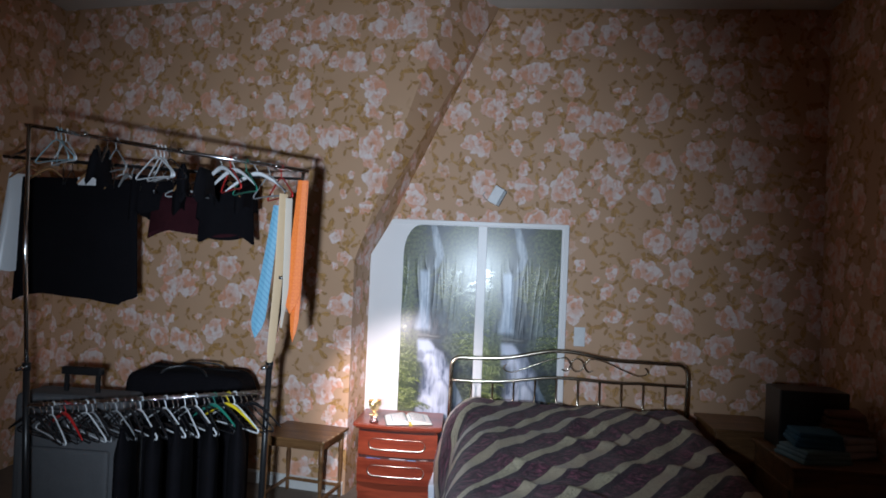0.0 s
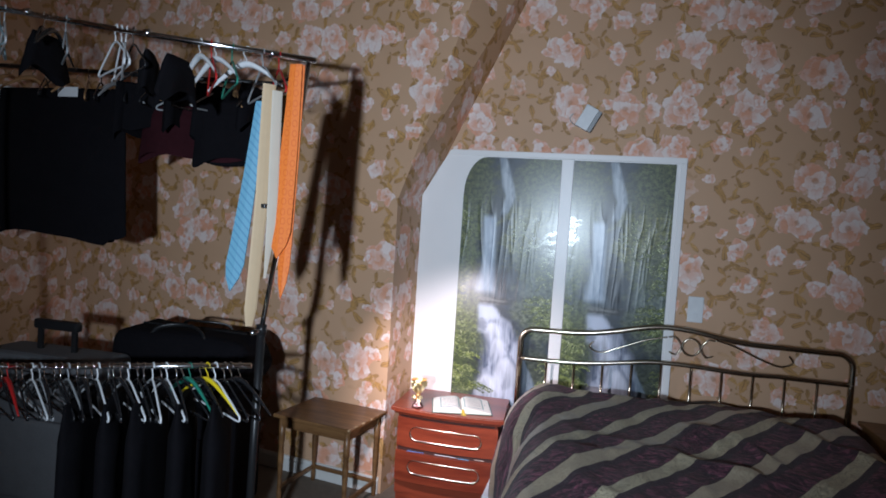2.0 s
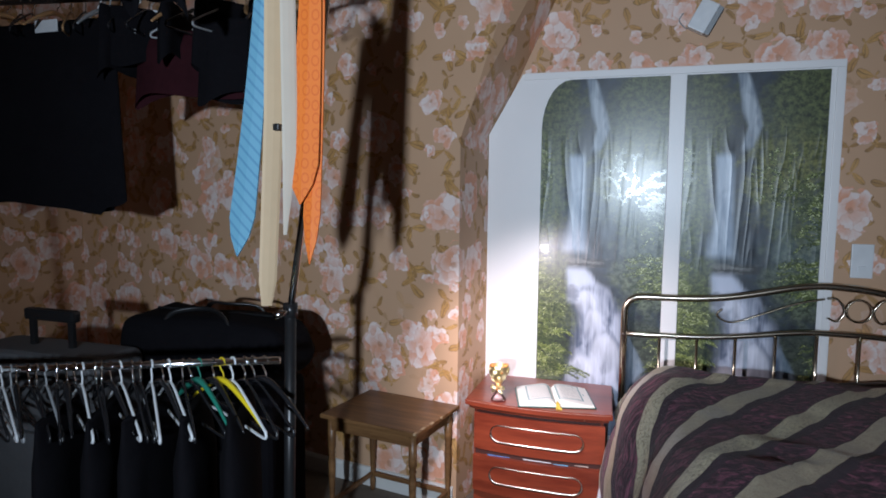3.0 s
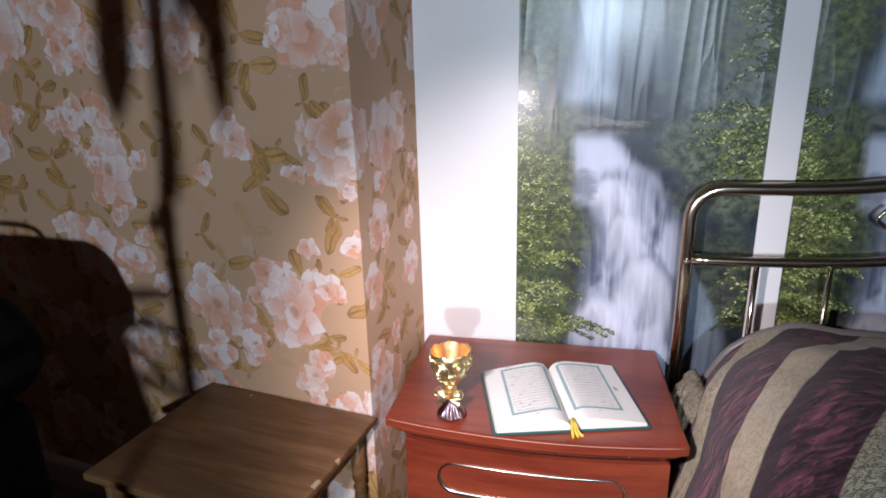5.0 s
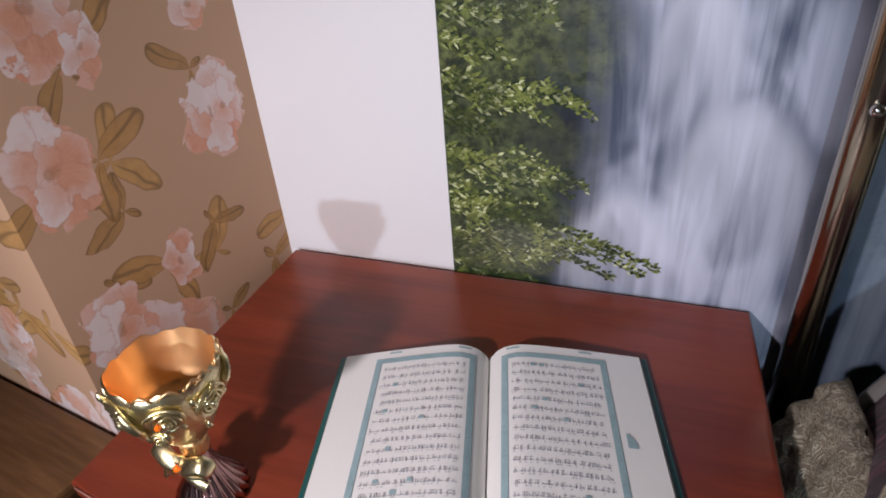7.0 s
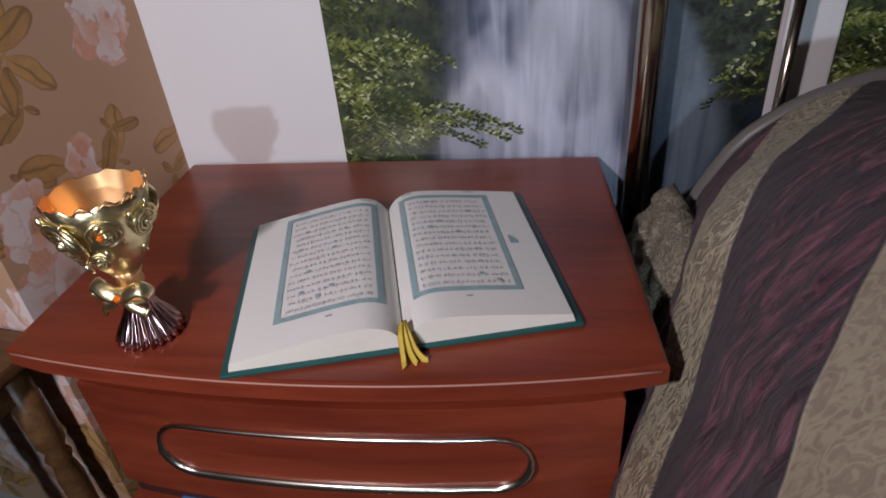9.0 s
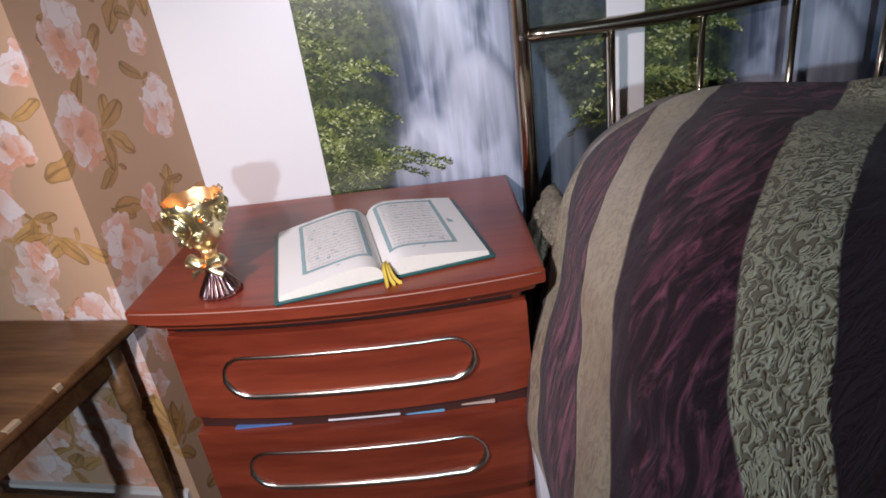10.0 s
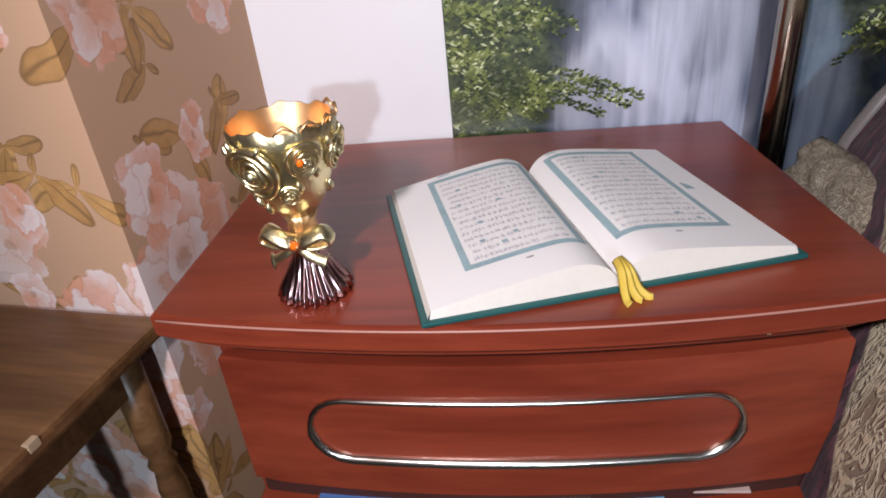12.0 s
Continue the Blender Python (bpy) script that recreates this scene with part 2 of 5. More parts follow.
        tone = g.mix(g.m("ADD", g.m("MULTIPLY", g.step(streak, 0.34, 0.72), 0.5), g.m("MULTIPLY", g.step(veil, 0.36, 0.64), 0.5)), deep, pale)
        return g.mix(g.m("MULTIPLY", m, strength), col, tone)

    white, blue = (0.6, 0.64, 0.76), (0.055, 0.075, 0.125)
    col = fall(col, [(0.76, 0.44), (0.84, 0.5), (0.9, 0.46), (1.0, 0.4)], [(0.76, 0.05), (0.88, 0.075), (1.0, 0.05)], 1.0, 0.77, (0.5, 0.55, 0.6), (0.16, 0.2, 0.25))
    col = fall(col, [(0.42, 0.3), (0.6, 0.31), (0.76, 0.3)], [(0.42, 0.14), (0.55, 0.085), (0.76, 0.08)], 0.755, 0.44, (0.66, 0.74, 0.84), (0.28, 0.36, 0.48), strength=0.9)
    col = fall(col, [(0.3, 0.42), (0.38, 0.33)], [(0.3, 0.2), (0.385, 0.11)], 0.385, 0.27, white, (0.5, 0.56, 0.68))
    col = fall(col, [(-0.2, 0.5), (0.12, 0.51), (0.22, 0.52), (0.32, 0.46)], [(-0.2, 0.36), (0.1, 0.26), (0.24, 0.23), (0.33, 0.14)], 0.33, -0.4, white, blue)
    # round shoulders of water below
    for cx, cy, rx, ry in ((0.37, 0.02, 0.13, 0.08), (0.57, 0.08, 0.15, 0.1), (0.47, 0.19, 0.085, 0.07), (0.4, 0.27, 0.1, 0.05)):
        dx, dy = g.m("DIVIDE", g.m("SUBTRACT", x, cx), rx), g.m("DIVIDE", g.m("SUBTRACT", y, cy), ry)
        d = g.m("SQRT", g.m("ADD", g.m("MULTIPLY", dx, dx), g.m("MULTIPLY", dy, dy)))
        d = g.m("ADD", d, g.m("MULTIPLY", g.m("SUBTRACT", streak, 0.5), 0.5))
        m = g.m("MULTIPLY", g.m("SUBTRACT", 1.0, g.step(d, 0.7, 1.0)), g.step(dy, -1.2, 0.9))
        col = g.mix(g.m("MULTIPLY", m, 0.45), col, (0.8, 0.82, 0.9))
    col = fall(col, [(-0.2, 0.9), (0.04, 0.84), (0.16, 0.74)], [(-0.2, 0.17), (0.06, 0.1), (0.16, 0.04)], 0.17, -0.4, (0.4, 0.5, 0.62), (0.06, 0.1, 0.17), strength=0.45)
    # dark boulder at the head of the lower fall
    bx, by = g.m("DIVIDE", g.m("SUBTRACT", x, 0.295), 0.06), g.m("DIVIDE", g.m("SUBTRACT", y, 0.302), 0.03)
    m = g.m("SUBTRACT", 1.0, g.step(g.m("ADD", g.m("MULTIPLY", g.m("SUBTRACT", rock, 0.5), 2.5), g.m("ADD", g.m("MULTIPLY", bx, bx), g.m("MULTIPLY", by, by))), 0.3, 1.3))
    col = g.mix(g.m("MULTIPLY", m, 0.6), col, (0.05, 0.06, 0.085))
    crease = g.noise(g.scaled(metric, (15, 1.3, 1), turn=(0, 0, 0.1)), 1.0, 1.5, 0.4, 0.7)
    ridge = g.m("POWER", g.m("SUBTRACT", 1.0, g.m("ABSOLUTE", g.m("MULTIPLY", g.m("SUBTRACT", crease, 0.5), 5.0)), clamp=True), 3.0)
    upper = g.m("MULTIPLY", g.m("MULTIPLY", g.step(y, 0.36, 0.46), g.m("SUBTRACT", 1.0, g.step(y, 0.74, 0.86))), ridge)
    g.bump(g.m("ADD", upper, g.m("MULTIPLY", g.noise(g.scaled(metric, (4, 1.6, 1)), 1.0, 1), 0.5)), 0.1, 0.012)
    return g.done(col, 0.34, 0.0, Coat_Weight=0.3, Coat_Roughness=0.22)


def wood(name, dark, light, rough, scale=1.0, axis=0, scratch=0.0):
    g = Graph(name)
    v = g.coord()
    st = [14 * scale, 14 * scale, 14 * scale]
    st[axis] = 1.3 * scale
    ring = g.noise(g.scaled(v, st), 1.0, 6, 0.6, 0.8)
    fine = g.noise(g.scaled(v, [c * 9 for c in st]), 1.0, 3)
    f = g.m("ADD", g.m("MULTIPLY", ring, 0.75), g.m("MULTIPLY", fine, 0.25))
    col = g.mix(g.step(f, 0.32, 0.68), dark, light)
    if scratch:
        wear = g.step(g.noise(v, 21, 6, 0.7), 0.69, 0.74)
        col = g.mix(g.m("MULTIPLY", wear, scratch), col, (0.5, 0.35, 0.2))
    g.bump(f, 0.05, 0.002)
    return g.done(col, g.m("ADD", rough, g.m("MULTIPLY", g.noise(v, 6, 3), 0.12)), 0.0)


def duvet_cloth():
    """Diagonal bands: taupe satin with raised scrolls, crushed plum velvet, and near-black plum."""
    g = Graph("striped_duvet_cloth")
    uv = g.coord("UV")
    x, y, _ = g.xyz(uv)
    wav = g.m("MULTIPLY", g.m("SUBTRACT", g.noise(uv, 2.5, 2), 0.5), 0.05)
    s = g.m("FRACT", g.m("ADD", g.m("ADD", g.m("MULTIPLY", x, 2.08), g.m("MULTIPLY", y, -1.68)), g.m("ADD", wav, 4.73)))

    def band(a, b):
        return g.m("MULTIPLY", g.step(s, a, a + 0.008), g.m("SUBTRACT", 1.0, g.step(s, b, b + 0.008)))

    scroll = g.noise(g.scaled(uv, (92, 92, 1)), 1.0, 2, 0.5, 1.4)
    ridge = g.m("SUBTRACT", 1.0, g.step(g.m("ABSOLUTE", g.m("SUBTRACT", scroll, 0.5)), 0.02, 0.13))
    crush = g.noise(g.scaled(uv, (26, 62, 1), turn=(0, 0, 0.95)), 1.0, 7, 0.7, 1.0)
    gold = g.mix(ridge, (0.28, 0.235, 0.16), (0.6, 0.54, 0.37))
    velvet = g.mix(g.step(crush, 0.43, 0.76), (0.022, 0.006, 0.013), (0.36, 0.105, 0.165))
    dark = g.mix(crush, (0.012, 0.006, 0.01), (0.05, 0.022, 0.035))
    plainband = g.mix(g.noise(uv, 40, 4), (0.22, 0.175, 0.13), (0.38, 0.315, 0.23))
    plainband = g.mix(g.m("MULTIPLY", ridge, 0.35), plainband, (0.56, 0.5, 0.35))
    col = g.mix(band(0.0, 0.177), dark, plainband)
    col = g.mix(band(0.25, 0.516), col, velvet)
    col = g.mix(band(0.516, 0.68), col, gold)
    col = g.mix(band(0.76, 0.99), col, velvet)
    satin = g.m("ADD", band(0.516, 0.68), band(0.0, 0.177))
    h = g.m("ADD", g.m("MULTIPLY", ridge, g.m("MULTIPLY", band(0.516, 0.68), 0.6)), g.m("MULTIPLY", crush, g.m("SUBTRACT", 1.15, satin)))
    g.bump(g.m("ADD", h, g.m("MULTIPLY", g.noise(uv, 9, 4), 0.8)), 0.7, 0.009)
    return g.done(col, g.m("SUBTRACT", 0.8, g.m("MULTIPLY", satin, 0.42)), 0.0, Sheen_Weight=0.12, Sheen_Roughness=0.4)


PAPER = wallpaper()
PRINT = poster_print()
WHITE = plain("white_gloss_board", (0.82, 0.8, 0.79), 0.35, vary=0.04, scale=9, relief=0.03)
CEIL = plain("ceiling_paint", (0.62, 0.6, 0.56), 0.8, vary=0.08)
CARPET = plain("brown_carpet", (0.16, 0.125, 0.095), 0.95, vary=0.45, scale=160, relief=0.8)
SKIRT = plain("skirting_paint", (0.66, 0.65, 0.62), 0.4, vary=0.12, scale=12)
MAHOGANY = wood("mahogany_veneer", (0.135, 0.021, 0.01), (0.275, 0.05, 0.022), 0.24, 0.7, 0)
# mahogany with the shade between drawers put into its colour
MAHOGANY_SHADE = plain("drawer_shadow_wood", (0.05, 0.014, 0.01), 0.6)
OAK = wood("worn_brown_wood", (0.1, 0.045, 0.016), (0.25, 0.125, 0.05), 0.34, 1.2, 0, 0.5)
CHIP = plain("bare_chipped_wood", (0.5, 0.36, 0.22), 0.7)
HANDLE = plain("bronzed_handle_metal", (0.66, 0.58, 0.5), 0.24, 1.0, vary=0.1)
CHROME = plain("chrome", (0.72, 0.72, 0.72), 0.14, 1.0, vary=0.08)
BRASSY = plain("bronzed_chrome", (0.5, 0.44, 0.35), 0.2, 1.0, vary=0.12)
BLACKTUBE = plain("black_enamel_tube", (0.014, 0.014, 0.015), 0.35)
DUVET = duvet_cloth()
SHEET = plain("white_bed_sheet", (0.62, 0.64, 0.7), 0.85, vary=0.1, scale=25, relief=0.3)
BLACKCLOTH = plain("black_cloth", (0.006, 0.0055, 0.007), 0.95, vary=0.5, scale=60, relief=0.5, Specular_IOR_Level=0.08)
MAROON = plain("dark_maroon_cloth", (0.03, 0.007, 0.01), 0.9, vary=0.5, scale=40, relief=0.5, Specular_IOR_Level=0.1)
GREYCASE = plain("grey_suitcase_cloth", (0.1, 0.1, 0.105), 0.8, vary=0.3, scale=90, relief=0.4)
PAGE = plain("book_paper", (0.84, 0.83, 0.79), 0.65, vary=0.03, scale=20, relief=0.02)
PAGE_EDGE = plain("page_edges", (0.72, 0.69, 0.6), 0.8, vary=0.1, scale=300)
TEAL = plain("teal_book_cover", (0.012, 0.085, 0.08), 0.4, vary=0.15)
BORDER = plain("printed_teal_border", (0.3, 0.43, 0.45), 0.65, vary=0.45, scale=420, relief=0)
INK = plain("printed_ink", (0.33, 0.33, 0.36), 0.7, vary=0.3)
YELLOW = plain("yellow_ribbon", (0.6, 0.43, 0.06), 0.55, vary=0.15, scale=200)
GOLD = plain("gilt_metal", (0.92, 0.77, 0.46), 0.33, 1.0, vary=0.18, scale=120, relief=0.35)
COPPER = plain("copper_lining", (0.86, 0.55, 0.27), 0.46, 1.0, vary=0.12, scale=60)
AUBERGINE = plain("bronze_purple_base", (0.42, 0.25, 0.24), 0.2, 1.0, vary=0.4, scale=50)
JEWEL = plain("amber_glass_jewel", (0.8, 0.16, 0.01), 0.06, vary=0.2, Coat_Weight=1.0)


def tie_silk(name, colour, figure, stripes):
    """Woven silk with slanting stripes or rows of medallions."""
    g = Graph(name)
    v = g.coord()
    x, y, z = g.xyz(v)
    if stripes:
        f = g.step(g.m("SINE", g.m("MULTIPLY", g.m("ADD", x, z), 210.0)), 0.55, 0.8)
    else:
        n = g.node("ShaderNodeTexVoronoi", voronoi_dimensions="2D")
        g.put(n.inputs["Vector"], g.vec(g.m("MULTIPLY", x, 38.0), g.m("MULTIPLY", z, 30.0)))
        n.inputs["Scale"].default_value, n.inputs["Randomness"].default_value = 1.0, 0.15
        f = g.step(g.m("ABSOLUTE", g.m("SUBTRACT", n.outputs["Distance"], 0.32)), 0.1, 0.02)
    weave = g.noise(v, 600, 2)
    g.bump(weave, 0.2, 0.001)
    return g.done(g.mix(g.m("MULTIPLY", f, 0.7), g.mix(weave, tuple(k * 0.85 for k in colour), colour), figure), 0.5)


ORANGE = tie_silk("orange_silk", (0.8, 0.19, 0.025), (0.62, 0.1, 0.012), False)
BLUE = tie_silk("light_blue_silk", (0.14, 0.34, 0.46), (0.07, 0.2, 0.32), True)
SATIN = plain("white_satin", (0.86, 0.88, 0.9), 0.22, vary=0.05, scale=20, relief=0.1, Coat_Weight=0.6)
BEIGE = plain("beige_strap_cloth", (0.5, 0.36, 0.22), 0.7, vary=0.12)
CREAM = plain("cream_cloth", (0.5, 0.44, 0.36), 0.8, vary=0.1)
PLASTICS = {
    "white": plain("white_plastic", (0.7, 0.71, 0.72), 0.35), "black": plain("black_plastic", (0.014, 0.014, 0.016), 0.25),
    "blue": plain("pale_blue_plastic", (0.35, 0.5, 0.55), 0.35), "red": plain("red_plastic", (0.5, 0.02, 0.02), 0.35),
    "yellow": plain("yellow_plastic", (0.8, 0.6, 0.02), 0.35), "green": plain("green_plastic", (0.02, 0.2, 0.14), 0.35),
    "grey": plain("grey_plastic", (0.3, 0.31, 0.32), 0.35), "wood": plain("varnished_hanger_wood", (0.4, 0.22, 0.1), 0.4)}


# ---- shapes ----
def part(name, bm, material, parent=None, label="", category="", group="", kind="", smooth=False):
    me = bpy.data.meshes.new(name)
    bmesh.ops.recalc_face_normals(bm, faces=bm.faces)
    if smooth:
        for f in bm.faces:
            f.smooth = True
    bm.to_mesh(me)
    bm.free()
    me.materials.append(material)
    ob = new(name, me)
    ob.parent = parent
    return tagged(ob, label, category, group, kind)


def base(name, place, label, category, group="", kind=""):
    ob = new(name)
    ob.empty_display_size = 0.05
    ob.location = place
    return tagged(ob, label, category, group, kind)


def box(x0, x1, y0, y1, z0, z1, bevel=0.0, bm=None, seg=2):
    bm = bm or bmesh.new()
    made = bmesh.ops.create_cube(bm, size=1.0, matrix=Matrix.LocRotScale(((x0 + x1) / 2, (y0 + y1) / 2, (z0 + z1) / 2), None, (x1 - x0, y1 - y0, z1 - z0)))
    if bevel:
        edges = {e for v in made["verts"] for e in v.link_edges}
        bmesh.ops.bevel(bm, geom=list(edges), offset=bevel, segments=seg, affect="EDGES", profile=0.6)
    return bm


def tube(pts, r, n=8, ring=False, bm=None, flat=1.0):
    """A round bar along the points; r is a number or one for each point."""
    bm = bm or bmesh.new()
    pts = [Vector(p) for p in pts]
    k = len(pts)
    rows, side = [], None
    for i, p in enumerate(pts):
        a = pts[i - 1] if i or ring else pts[0]
        b = pts[(i + 1) % k] if i < k - 1 or ring else pts[-1]
        way = (b - a).normalized()
        if side is None:
            side = way.orthogonal().normalized()
        side = (side - way * side.dot(way)).normalized()
        up = way.cross(side)
        rr = r[i] if isinstance(r, (list, tuple)) else r
        rows.append([bm.verts.new(p + rr * (math.cos(2 * math.pi * j / n) * side + flat * math.sin(2 * math.pi * j / n) * up)) for j in range(n)])
    for i in range(k if ring else k - 1):
        q = rows[(i + 1) % k]
        for j in range(n):
            bm.faces.new((rows[i][j], rows[i][(j + 1) % n], q[(j + 1) % n], q[j]))
    if not ring:
        bm.faces.new(rows[0][::-1]), bm.faces.new(rows[-1])
    return bm


def lathe(profile, n=32, wave=None, bm=None):
    """Turned shape; profile of (radius, height), wave(angle, radius, height) gives the radius."""
    bm = bm or bmesh.new()
    rows = []
    for r, z in profile:
        row = []
        for j in range(n):
            a = 2 * math.pi * j / n
            rr, zz = wave(a, r, z) if wave else (r, z)
            row.append(bm.verts.new((rr * math.cos(a), rr * math.sin(a), zz)))
        rows.append(row)
    for a, b in zip(rows, rows[1:]):
        for j in range(n):
            bm.faces.new((a[j], a[(j + 1) % n], b[(j + 1) % n], b[j]))
    return bm


def slab(outline, y0, y1, bm=None):
    """A plate from an outline in x and z, between two depths."""
    bm = bm or bmesh.new()
    a = [bm.verts.new((x, y0, z)) for x, z in outline]
    b = [bm.verts.new((x, y1, z)) for x, z in outline]
    bm.faces.new(a), bm.faces.new(b[::-1])
    for i in range(len(a)):
        j = (i + 1) % len(a)
        bm.faces.new((a[i], b[i], b[j], a[j]))
    return bm


def smooth_path(pts, steps=6):
    """A rounded line through the points."""
    pts = [Vector(p) for p in pts]
    out = []
    for i in range(len(pts) - 1):
        p0, p1, p2, p3 = pts[max(i - 1, 0)], pts[i], pts[i + 1], pts[min(i + 2, len(pts) - 1)]
        for k in range(steps):
            t = k / steps
            out.append(0.5 * (2 * p1 + (p2 - p0) * t + (2 * p0 - 5 * p1 + 4 * p2 - p3) * t * t + (3 * p1 - p0 - 3 * p2 + p3) * t ** 3))
    return out + [pts[-1]]


# ---- the room ----
LEFT, RIGHT, FRONT, TOP = -2.6, 3.25, -5.6, 3.56


def wall_y(x):
    """The slightly skewed face of the wall beside the recess."""
    return -0.33 - 0.165 * (x + 0.04)


def papered(name, faces, label):
    """A wall with its wallpaper laid out in metres: faces of (corner, (u, v)) lists."""
    bm = bmesh.new()
    lay = bm.loops.layers.uv.new("paper")
    for face in faces:
        f = bm.faces.new([bm.verts.new(p) for p, _ in face])
        for loop, (_, t) in zip(f.loops, face):
            loop[lay].uv = t
    me = bpy.data.meshes.new(name)
    bmesh.ops.remove_doubles(bm, verts=bm.verts, dist=1e-5)
    bm.to_mesh(me), bm.free()
    me.materials.append(PAPER)
    return tagged(new(name, me), label, "wall", kind="structure")


def block_wall(name, x0, x1, y0, y1, label):
    def face(a, b, flip):
        u0 = 0.0
        u1 = math.hypot(b[0] - a[0], b[1] - a[1])
        q = [((a[0], a[1], 0), (u0, 0)), ((b[0], b[1], 0), (u1, 0)), ((b[0], b[1], TOP), (u1, TOP)), ((a[0], a[1], TOP), (u0, TOP))]
        return q[::-1] if flip else q
    c = [(x0, y0), (x1, y0), (x1, y1), (x0, y1)]
    papered(name, [face(c[i], c[(i + 1) % 4], False) for i in range(4)], label)


block_wall("wall_north", -0.4, RIGHT + 0.15, 0.0, 0.15, "wallpapered wall with blush peonies on tan paper")
block_wall("wall_east", RIGHT, RIGHT + 0.15, FRONT, 0.0, "wallpapered side wall with blush peonies on tan")
block_wall("wall_west", LEFT - 0.15, LEFT, FRONT, 0.4, "wallpapered side wall with blush peonies on tan")
block_wall("wall_south", LEFT - 0.15, RIGHT + 0.15, FRONT - 0.15, FRONT, "wallpapered wall with blush peonies on tan paper")

# the wall that stands forward of the recess; its edge leans over above the kink
OUT = [(-0.035, 0.0), (-0.035, 1.65), (0.02, 1.8), (0.61, TOP)]
INN = [(0.02, 0.0), (0.015, 1.69), (0.12, 1.88), (0.9, TOP)]
faces = []
for i in range(3):
    (xa, za), (xb, zb) = OUT[i], OUT[i + 1]
    (xc, zc), (xd, zd) = INN[i], INN[i + 1]
    yl = wall_y(LEFT)
    fold = [((xa, wall_y(xa)), za), ((xb, wall_y(xb)), zb)]
    faces.append([((LEFT, yl, za), (LEFT, za)), ((xa, wall_y(xa), za), (xa, za)), ((xb, wall_y(xb), zb), (xb, zb)), ((LEFT, yl, zb), (LEFT, zb))])
    faces.append([((xa, wall_y(xa), za), (xa, za)), ((xc, -0.0, zc), (xa + 0.345, zc)), ((xd, -0.0, zd), (xb + 0.345, zd)), ((xb, wall_y(xb), zb), (xb, zb))])
papered("wall_forward", faces, "forward wallpapered wall whose edge leans into a slanting beam")

part("floor", box(LEFT - 0.15, RIGHT + 0.15, FRONT - 0.15, 0.5, -0.1, 0.0), CARPET, label="worn brown carpet floor in low light", category="floor", kind="structure")
part("ceiling", box(LEFT - 0.15, RIGHT + 0.15, FRONT - 0.15, 0.5, TOP, TOP + 0.1), CEIL, label="plain off-white painted ceiling", category="ceiling", kind="structure")
bm = bmesh.new()
prof = [(0.0, 0.0), (-0.018, 0.0), (-0.018, 0.075), (-0.01, 0.088), (0.0, 0.09)]
for x0, x1 in ((LEFT, -0.05),):
    a = [bm.verts.new((x0, wall_y(x0) + d, z)) for d, z in prof]
    b = [bm.verts.new((x1, wall_y(x1) + d, z)) for d, z in prof]
    for i in range(len(prof)):
        j = (i + 1) % len(prof)
        bm.faces.new((a[i], b[i], b[j], a[j]))
    bm.faces.new(a[::-1]), bm.faces.new(b)
part("baseboard", bm, SKIRT, label="scuffed white painted skirting board", category="baseboard", kind="structure")


# ---- the poster board in the recess ----
def poster_board():
    b = base("poster_board", (0.75, 0, 0), "tall white board with two glossy waterfall posters", "poster board")
    at = Matrix.Translation((-0.75, 0, 0))
    bm = slab([(0.014, 0.0), (1.477, 0.0), (1.477, 1.962), (0.17, 1.962), (0.014, 1.69)], -0.018, 0.0)
    bmesh.ops.transform(bm, matrix=at, verts=bm.verts)
    part("board", bm, WHITE, b)
    for name, x0, x1, z0, z1 in (("trim", 1.445, 1.477, 0.0, 1.934), ("trim", 0.18, 1.477, 1.934, 1.965), ("trim", 0.815, 0.882, 0.0, 1.934)):
        part(name, box(x0 - 0.75, x1 - 0.75, -0.026, -0.018, z0, z1, 0.003), WHITE, b)
    for x0, x1, cut in ((0.264, 0.815, 0.13), (0.882, 1.425, 0.0)):
        z0, z1 = 0.3, 1.928
        outline = [(x0, z0), (x1, z0), (x1, z1)]
        outline += [(x0 + cut - cut * math.sin(a), z1 - 1.7 * cut + 1.7 * cut * math.cos(a)) for a in np.linspace(0, math.pi / 2, 8)] if cut else [(x0, z1)]
        bm = bmesh.new()
        lay = bm.loops.layers.uv.new("print")
        f = bm.faces.new([bm.verts.new((x - 0.75, -0.0225, z)) for x, z in outline])
        for loop in f.loops:
            loop[lay].uv = ((loop.vert.co.x + 0.75 - x0) / 0.55, (loop.vert.co.z - 0.54) / 1.39)
        sheet = part("poster", bm, PRINT, b, "glossy creased poster of a forest waterfall")
        sprigs(sheet, x0, x1)
    return b


def leaf_ink():
    g = Graph("printed_leaf_ink")
    r = g.island()
    v = g.coord()
    col = g.mix(g.step(r, 0.0, 0.75), (0.014, 0.028, 0.01), (0.21, 0.25, 0.06))
    col = g.mix(g.step(r, 0.8, 0.96), col, (0.62, 0.66, 0.36))
    col = g.mix(g.m("ADD", 0.22, g.step(g.noise(v, 22, 3), 0.35, 0.6), clamp=True), (0.015, 0.03, 0.012), col)
    return g.done(col, 0.3, 0.0, Coat_Weight=0.45, Coat_Roughness=0.17)


LEAFINK = leaf_ink()


